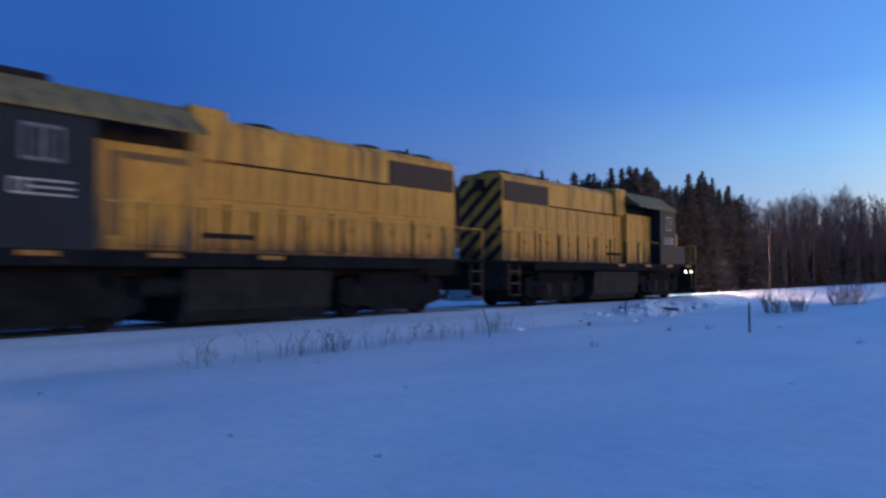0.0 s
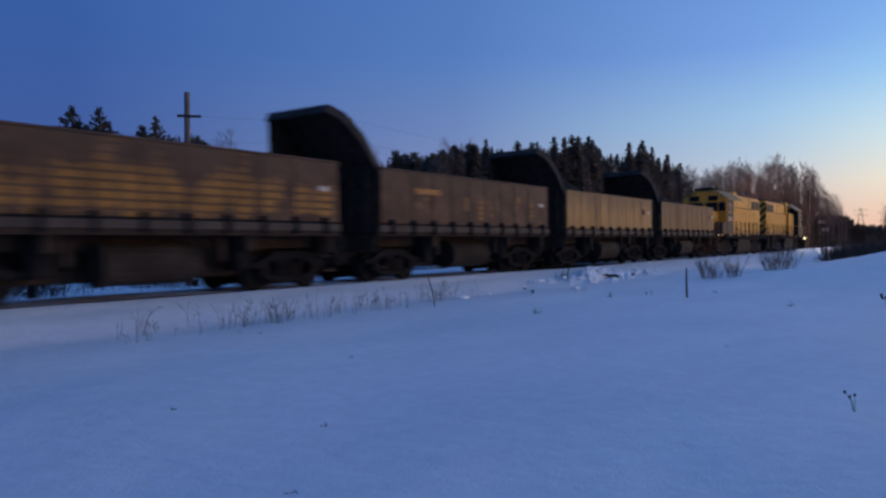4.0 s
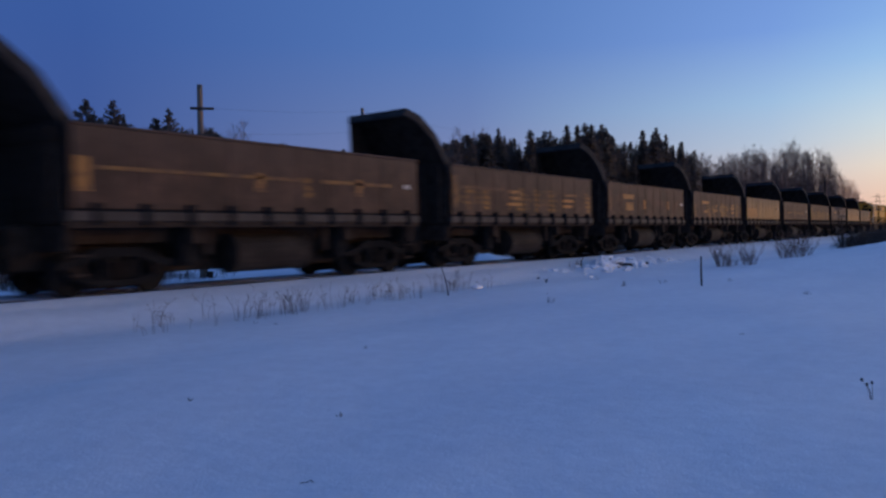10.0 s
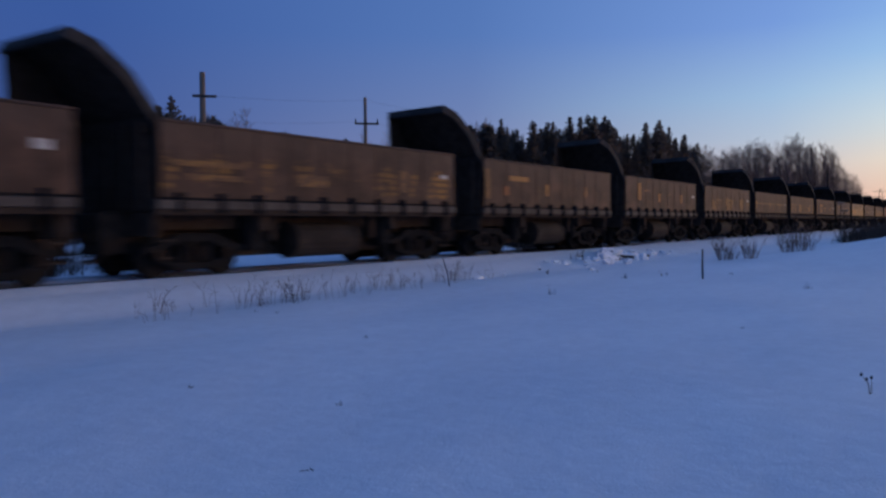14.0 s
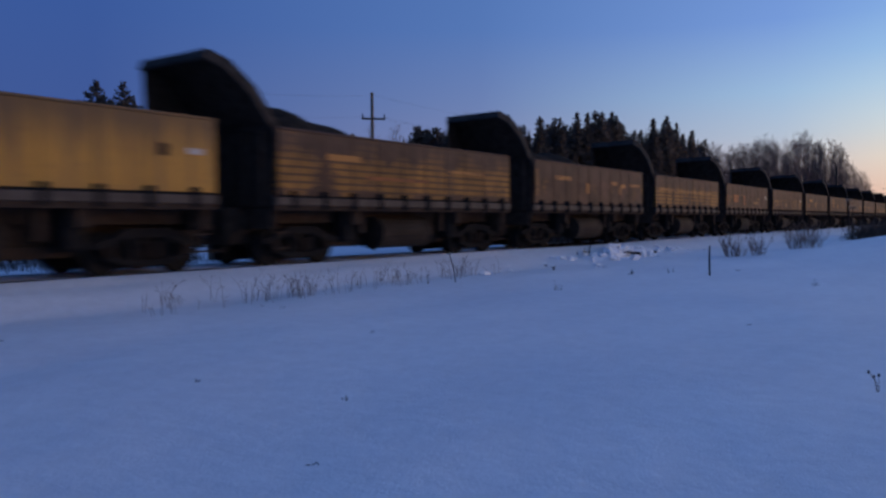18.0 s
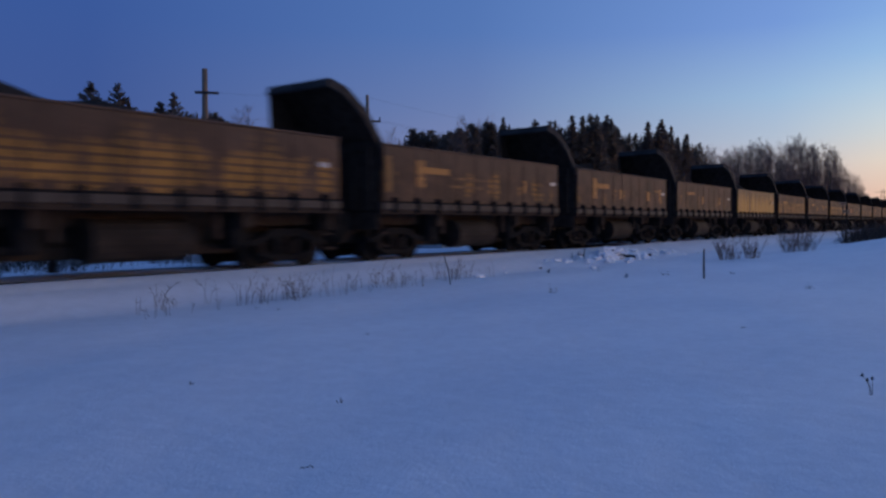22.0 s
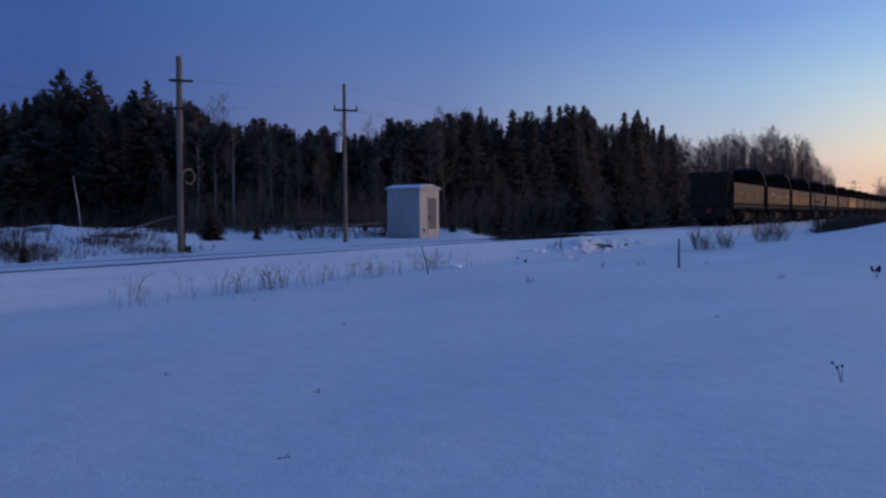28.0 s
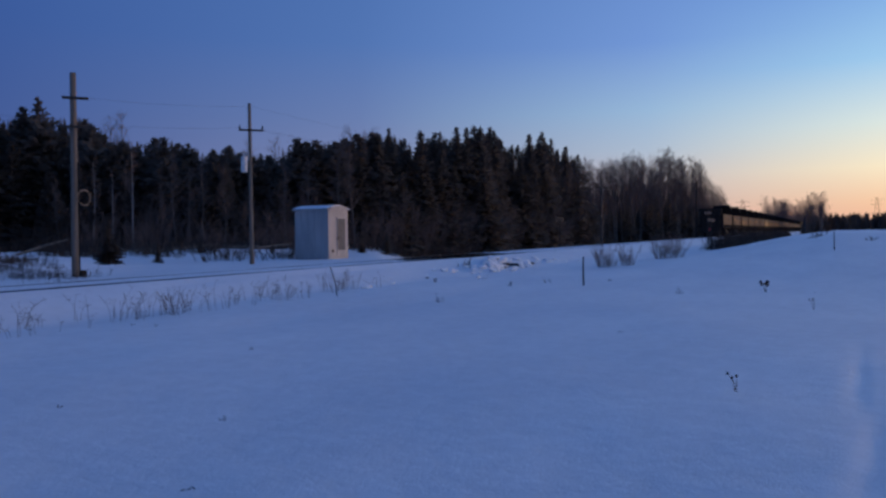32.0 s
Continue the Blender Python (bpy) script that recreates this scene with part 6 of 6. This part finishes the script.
# ---- distance ----
def far_trees():
    rng = random.Random(41)
    for i in range(72):
        a = rng.uniform(0.6, 4.1)
        # past the end of the visible line beyond the track, nearer than it on the field side
        d = 22 / math.sin(radians(a)) + rng.uniform(0, 40) if a > 1.9 else rng.uniform(235, 280)
        x, y = bearing_point(a, d)
        t = plant_tree(rng.choice(BIRCHES), "birch", "far leafless tree in a clump beside the line", x, y, (d * math.tan(radians(rng.uniform(1.3, 2.3 + 0.3 * math.sin(a * 1.9)))) + 1.2) / 10, rng.uniform(0, 6), "far clump")
        t.scale = (t.scale[0] * 1.7, t.scale[1] * 1.7, t.scale[2])
    for i in range(70):
        a = rng.uniform(0.0, 3.8)
        x, y = bearing_point(a, 21 / math.sin(radians(a)) + rng.uniform(0, 40) if a > 1.9 else rng.uniform(240, 270))
        el = float(np.interp(a, [0.0, 0.8, 2.3, 3.8], [0.45, 0.9, 1.35, 1.3])) * rng.uniform(0.6, 1.0)
        plant_tree(rng.choice(SMALL_SPRUCES), "spruce", "far dark spruce in a clump beside the line", x, y, (x * math.tan(radians(el)) + 1.2) / 10, rng.uniform(0, 6), "far clump")
    verts, faces = [], []
    for i in range(2600):
        a = rng.uniform(-75, 3.0)
        d = rng.uniform(620, 760)
        x, y = bearing_point(a, d)
        h = rng.uniform(8, 14.5)
        r = rng.uniform(1.5, 4)
        z0 = ground_z(x, y) - 0.5
        for k in range(4):
            b = rng.uniform(0, 6.28)
            i0 = len(verts)
            verts.extend([(x - math.sin(b) * r, y + math.cos(b) * r, z0), (x + math.sin(b) * r, y - math.cos(b) * r, z0), (x + rng.uniform(-1, 1), y + rng.uniform(-1, 1), z0 + h)])
            faces.append((i0, i0 + 1, i0 + 2))
    tagged(new("far_tree_line", raw_mesh("far_tree_line", verts, faces, NEEDLE)), "low dark tree line on the horizon", "trees", "", "stuff")


far_trees()


def pylon(az, d, h):
    x, y = bearing_point(az, d)
    p = thing("power_pylon", "far grey lattice power pylon on the horizon", "pylon", "far pylons", (x, y, ground_z(x, y)))
    bm = bmesh.new()
    for sx in (-1, 1):
        for sy in (-1, 1):
            cyl(bm, (sx * 2.5, sy * 2.5, 0), (sx * 0.5, sy * 0.5, h), 0.07, n=4)
    for k in range(7):
        z0, z1 = h * k / 7, h * (k + 1) / 7
        w0, w1 = 2.5 - 2.0 * k / 7, 2.5 - 2.0 * (k + 1) / 7
        for s in (-1, 1):
            cyl(bm, (s * w0, -w0, z0), (s * w1, w1, z1), 0.04, n=4)
            cyl(bm, (-w0, s * w0, z0), (w1, s * w1, z1), 0.04, n=4)
    part("lattice", bm, STEEL, p)
    for z in (h * 0.78, h * 0.92):
        part("arm", boxed(-0.08, 0.08, -3.8, 3.8, z - 0.08, z + 0.08), STEEL, p)


pylon(5.6, 520, 21)
pylon(-2.55, 600, 22)


# ---- the foot of the wood ----
def wood_foot():
    rng = random.Random(61)
    # leaning white birch stem
    x, y = bearing_point(58.9, 45)
    stick(x, y, 3.1, (-0.1, 0.06), 0.033, "dead_tree", "pale leaning dead birch stem before dark trees", WHITE)
    for az, d, h in ((50.5, 34, 2.1), (47.3, 38, 0.9), (62.4, 23.5, 0.7), (44.5, 46, 0.8), (39.5, 47, 0.7), (33.0, 50, 1.1), (31.2, 52, 1.6)):
        x, y = bearing_point(az, d)
        t = plant_tree(rng.choice(SPRUCES), "spruce", "small young spruce in the snow before the wood", x, y, h / 10, rng.uniform(0, 6), "young spruces")
        t.scale = (t.scale[0] * 1.7, t.scale[1] * 1.7, t.scale[2])
    # slim pale stems standing before the dark of the wood
    for az, top in ((53.6, 4.0), (51.4, 5.2), (50.3, 4.6), (48.9, 6.2), (46.2, 5.4), (45.2, 4.6), (44.4, 5.2), (42.8, 4.8), (38.6, 5.0), (36.8, 5.6), (34.6, 6.4), (33.6, 6.6)):
        d = wood_distance(az) - 1.5
        x, y = bearing_point(az, d)
        plant_tree(rng.choice(PALE_BIRCHES if 48 < az < 52 else BIRCHES), "birch", "slim pale leafless birch before the dark wood" if 48 < az < 52 else "slim leafless birch before the dark wood", x, y, (d * math.tan(radians(top)) + 1.2) / 10, rng.uniform(0, 6), "trees of the wood")
    # bare crowns that show over the conifers
    for az, el, back in ((49.7, 8.3, 6), (50.4, 7.7, 8), (34.3, 7.2, 2), (33.6, 7.5, 3), (33.0, 7.2, 1), (32.3, 7.4, 3), (39.2, 6.9, 4), (41.2, 7.0, 5)):
        d = wood_distance(az) + back
        x, y = bearing_point(az, d)
        plant_tree(rng.choice(BIRCHES), "birch", "leafless birch whose crown shows over the conifers", x, y, (d * math.tan(radians(el)) + 1.2) / 10, rng.uniform(0, 6), "trees of the wood")
    # fallen stems
    for az, d, ln, turn, tilt in ((56.2, 44, 2.6, -35, 18), (52.0, 46, 3.5, -50, 4), (48.0, 46, 4.0, -30, 6), (44.0, 48, 3.0, -55, 3), (41.0, 49, 3.2, -40, 5), (37.0, 50, 2.6, -60, 4)):
        x, y = bearing_point(az, d)
        v, f = [], []
        tube(v, f, [(0, 0, 0), (ln * 0.5, 0.1, 0.03), (ln, 0, 0)], [0.08, 0.07, 0.04], 6)
        o = tagged(new("fallen_log", raw_mesh("fallen_log", v, f, POLEWOOD)), "grey fallen stem lying in snow at the wood's edge", "log", "fallen logs")
        o.location, o.rotation_euler = (x, y, ground_z(x, y) + 0.12), (0, radians(-tilt), radians(turn))
    # bare undergrowth along the edge
    for i in range(90):
        az = rng.uniform(31, 68)
        x, y = bearing_point(az, wood_distance(az) - rng.uniform(-1, 6))
        shrub(x, y, rng.uniform(0.9, 2.6), rng.uniform(0.5, 1.0), rng.randint(7, 14), 300 + i, "bare brown undergrowth at the foot of the wood", "undergrowth", TWIG if az < 53 else DARKTWIG)
    # tall bare saplings veil the conifers
    for i in range(150):
        az = rng.uniform(17.5, 33) if i % 3 else rng.uniform(33, 53)
        x, y = bearing_point(az, wood_distance(az) - rng.uniform(-1.5, 2.5))
        shrub(x, y, rng.uniform(2.2, 5.0) if az < 34 else rng.uniform(1.5, 4.0), 1.1, 15, 960 + i % 8, "tall leafless saplings before the dark wood", "sapling", TWIG, 0.014)
    clumps = [(65.5, 26.5), (64.2, 27), (62.8, 26.5), (57.6, 28), (56.2, 31), (55.0, 27.5), (66.5, 33), (62.0, 35), (57.0, 36)]
    for i in range(160):
        ca, cd = clumps[i % 9]
        x, y = bearing_point(ca + rng.gauss(0, 0.8), cd + rng.gauss(0, 1.2))
        shrub(x, y, rng.uniform(0.3, 0.65) if i % 9 < 3 else rng.uniform(0.18, 0.5), 1.3, 34, 500 + i % 20, "low bare brush poking out of a snow bank", "undergrowth", DARKTWIG, 0.004, 2 if i % 20 < 10 else 1)
    for i in range(80):
        az = rng.uniform(36, 54)
        x, y = bearing_point(az, rng.uniform(40, 48))
        shrub(x, y, rng.uniform(0.5, 1.2), 1.1, 16, 740 + i % 40, "dense dark brush at the foot of the wood", "undergrowth", DARKTWIG, 0.01, 1)
    # dense dark brush that hides the foot of the trunks
    for i in range(110):
        az = rng.uniform(19, 68)
        x, y = bearing_point(az, wood_distance(az) - rng.uniform(2, 9))
        shrub(x, y, rng.uniform(0.6, 1.5), 1.1, 16, 700 + i % 40, "dense dark brush at the foot of the wood", "undergrowth", DARKTWIG, 0.01, 1)


wood_foot()


# ---- what moves ----
DRIFT_T = [0, 2, 5, 8.5, 10, 12, 13, 16, 19, 21, 23, 25, 28, 32]
DRIFT = [0.0, -0.12, 0.0, 0.13, 0.05, -0.05, -0.42, -0.56, -0.55, -0.15, -0.03, 0.05, -0.1, -0.1]


def train_x(t):
    """The rear edge of the first car: it gathers speed slowly, with a little slack."""
    return -8.7 + 12.33 * t + 0.0153 * t * t + float(np.interp(t, DRIFT_T, DRIFT))


def motions():
    times = DRIFT_T
    for ob, offset in TRAIN:
        turn = 180 if ob is loco_lead else 0
        walk(ob, [(t, pose(train_x(t) + offset, TRACK_Y, RAIL_Z, 0, 0, turn)) for t in times])
        # wheels roll while they pass before the field
        for w in ob.children_recursive:
            if not w.name.startswith("wheelset"):
                continue
            r = w.location.z
            at = w.location.copy()
            sign = -1 if turn else 1
            x0 = offset + sign * at.x
            frames = [k for k in range(0, 961) if -2.0 < train_x(k / FPS) + x0 < 42.0]
            if not frames:
                continue
            spin = lambda k: sign * math.degrees((train_x(k / FPS) - train_x(frames[0] / FPS)) / r)
            rows = [(k / FPS, pose(*at, 0, spin(k), 0)) for k in frames]
            if frames[0] > 0:
                rows.insert(0, (0.0, pose(*at, 0, 0, 0)))
            if frames[-1] < 960:
                rows.append((32.0, pose(*at, 0, spin(frames[-1]), 0)))
            walk(w, rows)
    # the tail drum's slot faces the field once in each turn
    flashes = [24.275 + 1.461 * (i - 17) for i in range(24)]
    for drum in SPINNING:
        at = drum.location.copy()
        tail = TRAIN[CAR_COUNT - 1][1]

        def facing(t):
            """Turn of the drum, degrees: a whole turn from flash to flash."""
            k = (t - flashes[0]) / 1.461
            i = math.floor(k)
            ends = [math.degrees(math.atan2(-TRACK_Y, -(train_x(flashes[0] + 1.461 * j) + tail - 0.5))) for j in (i, i + 1)]
            return ends[0] + (k - i) * (ends[1] - ends[0] + 360.0) + 360.0 * i

        times = [0.2435 * k for k in range(132)]
        walk(drum, [(t, pose(*at, 0, 0, facing(t) % 360.0)) for t in times if t < 32.0] + [(32.0, pose(*at, 0, 0, facing(32.0) % 360.0))])


motions()
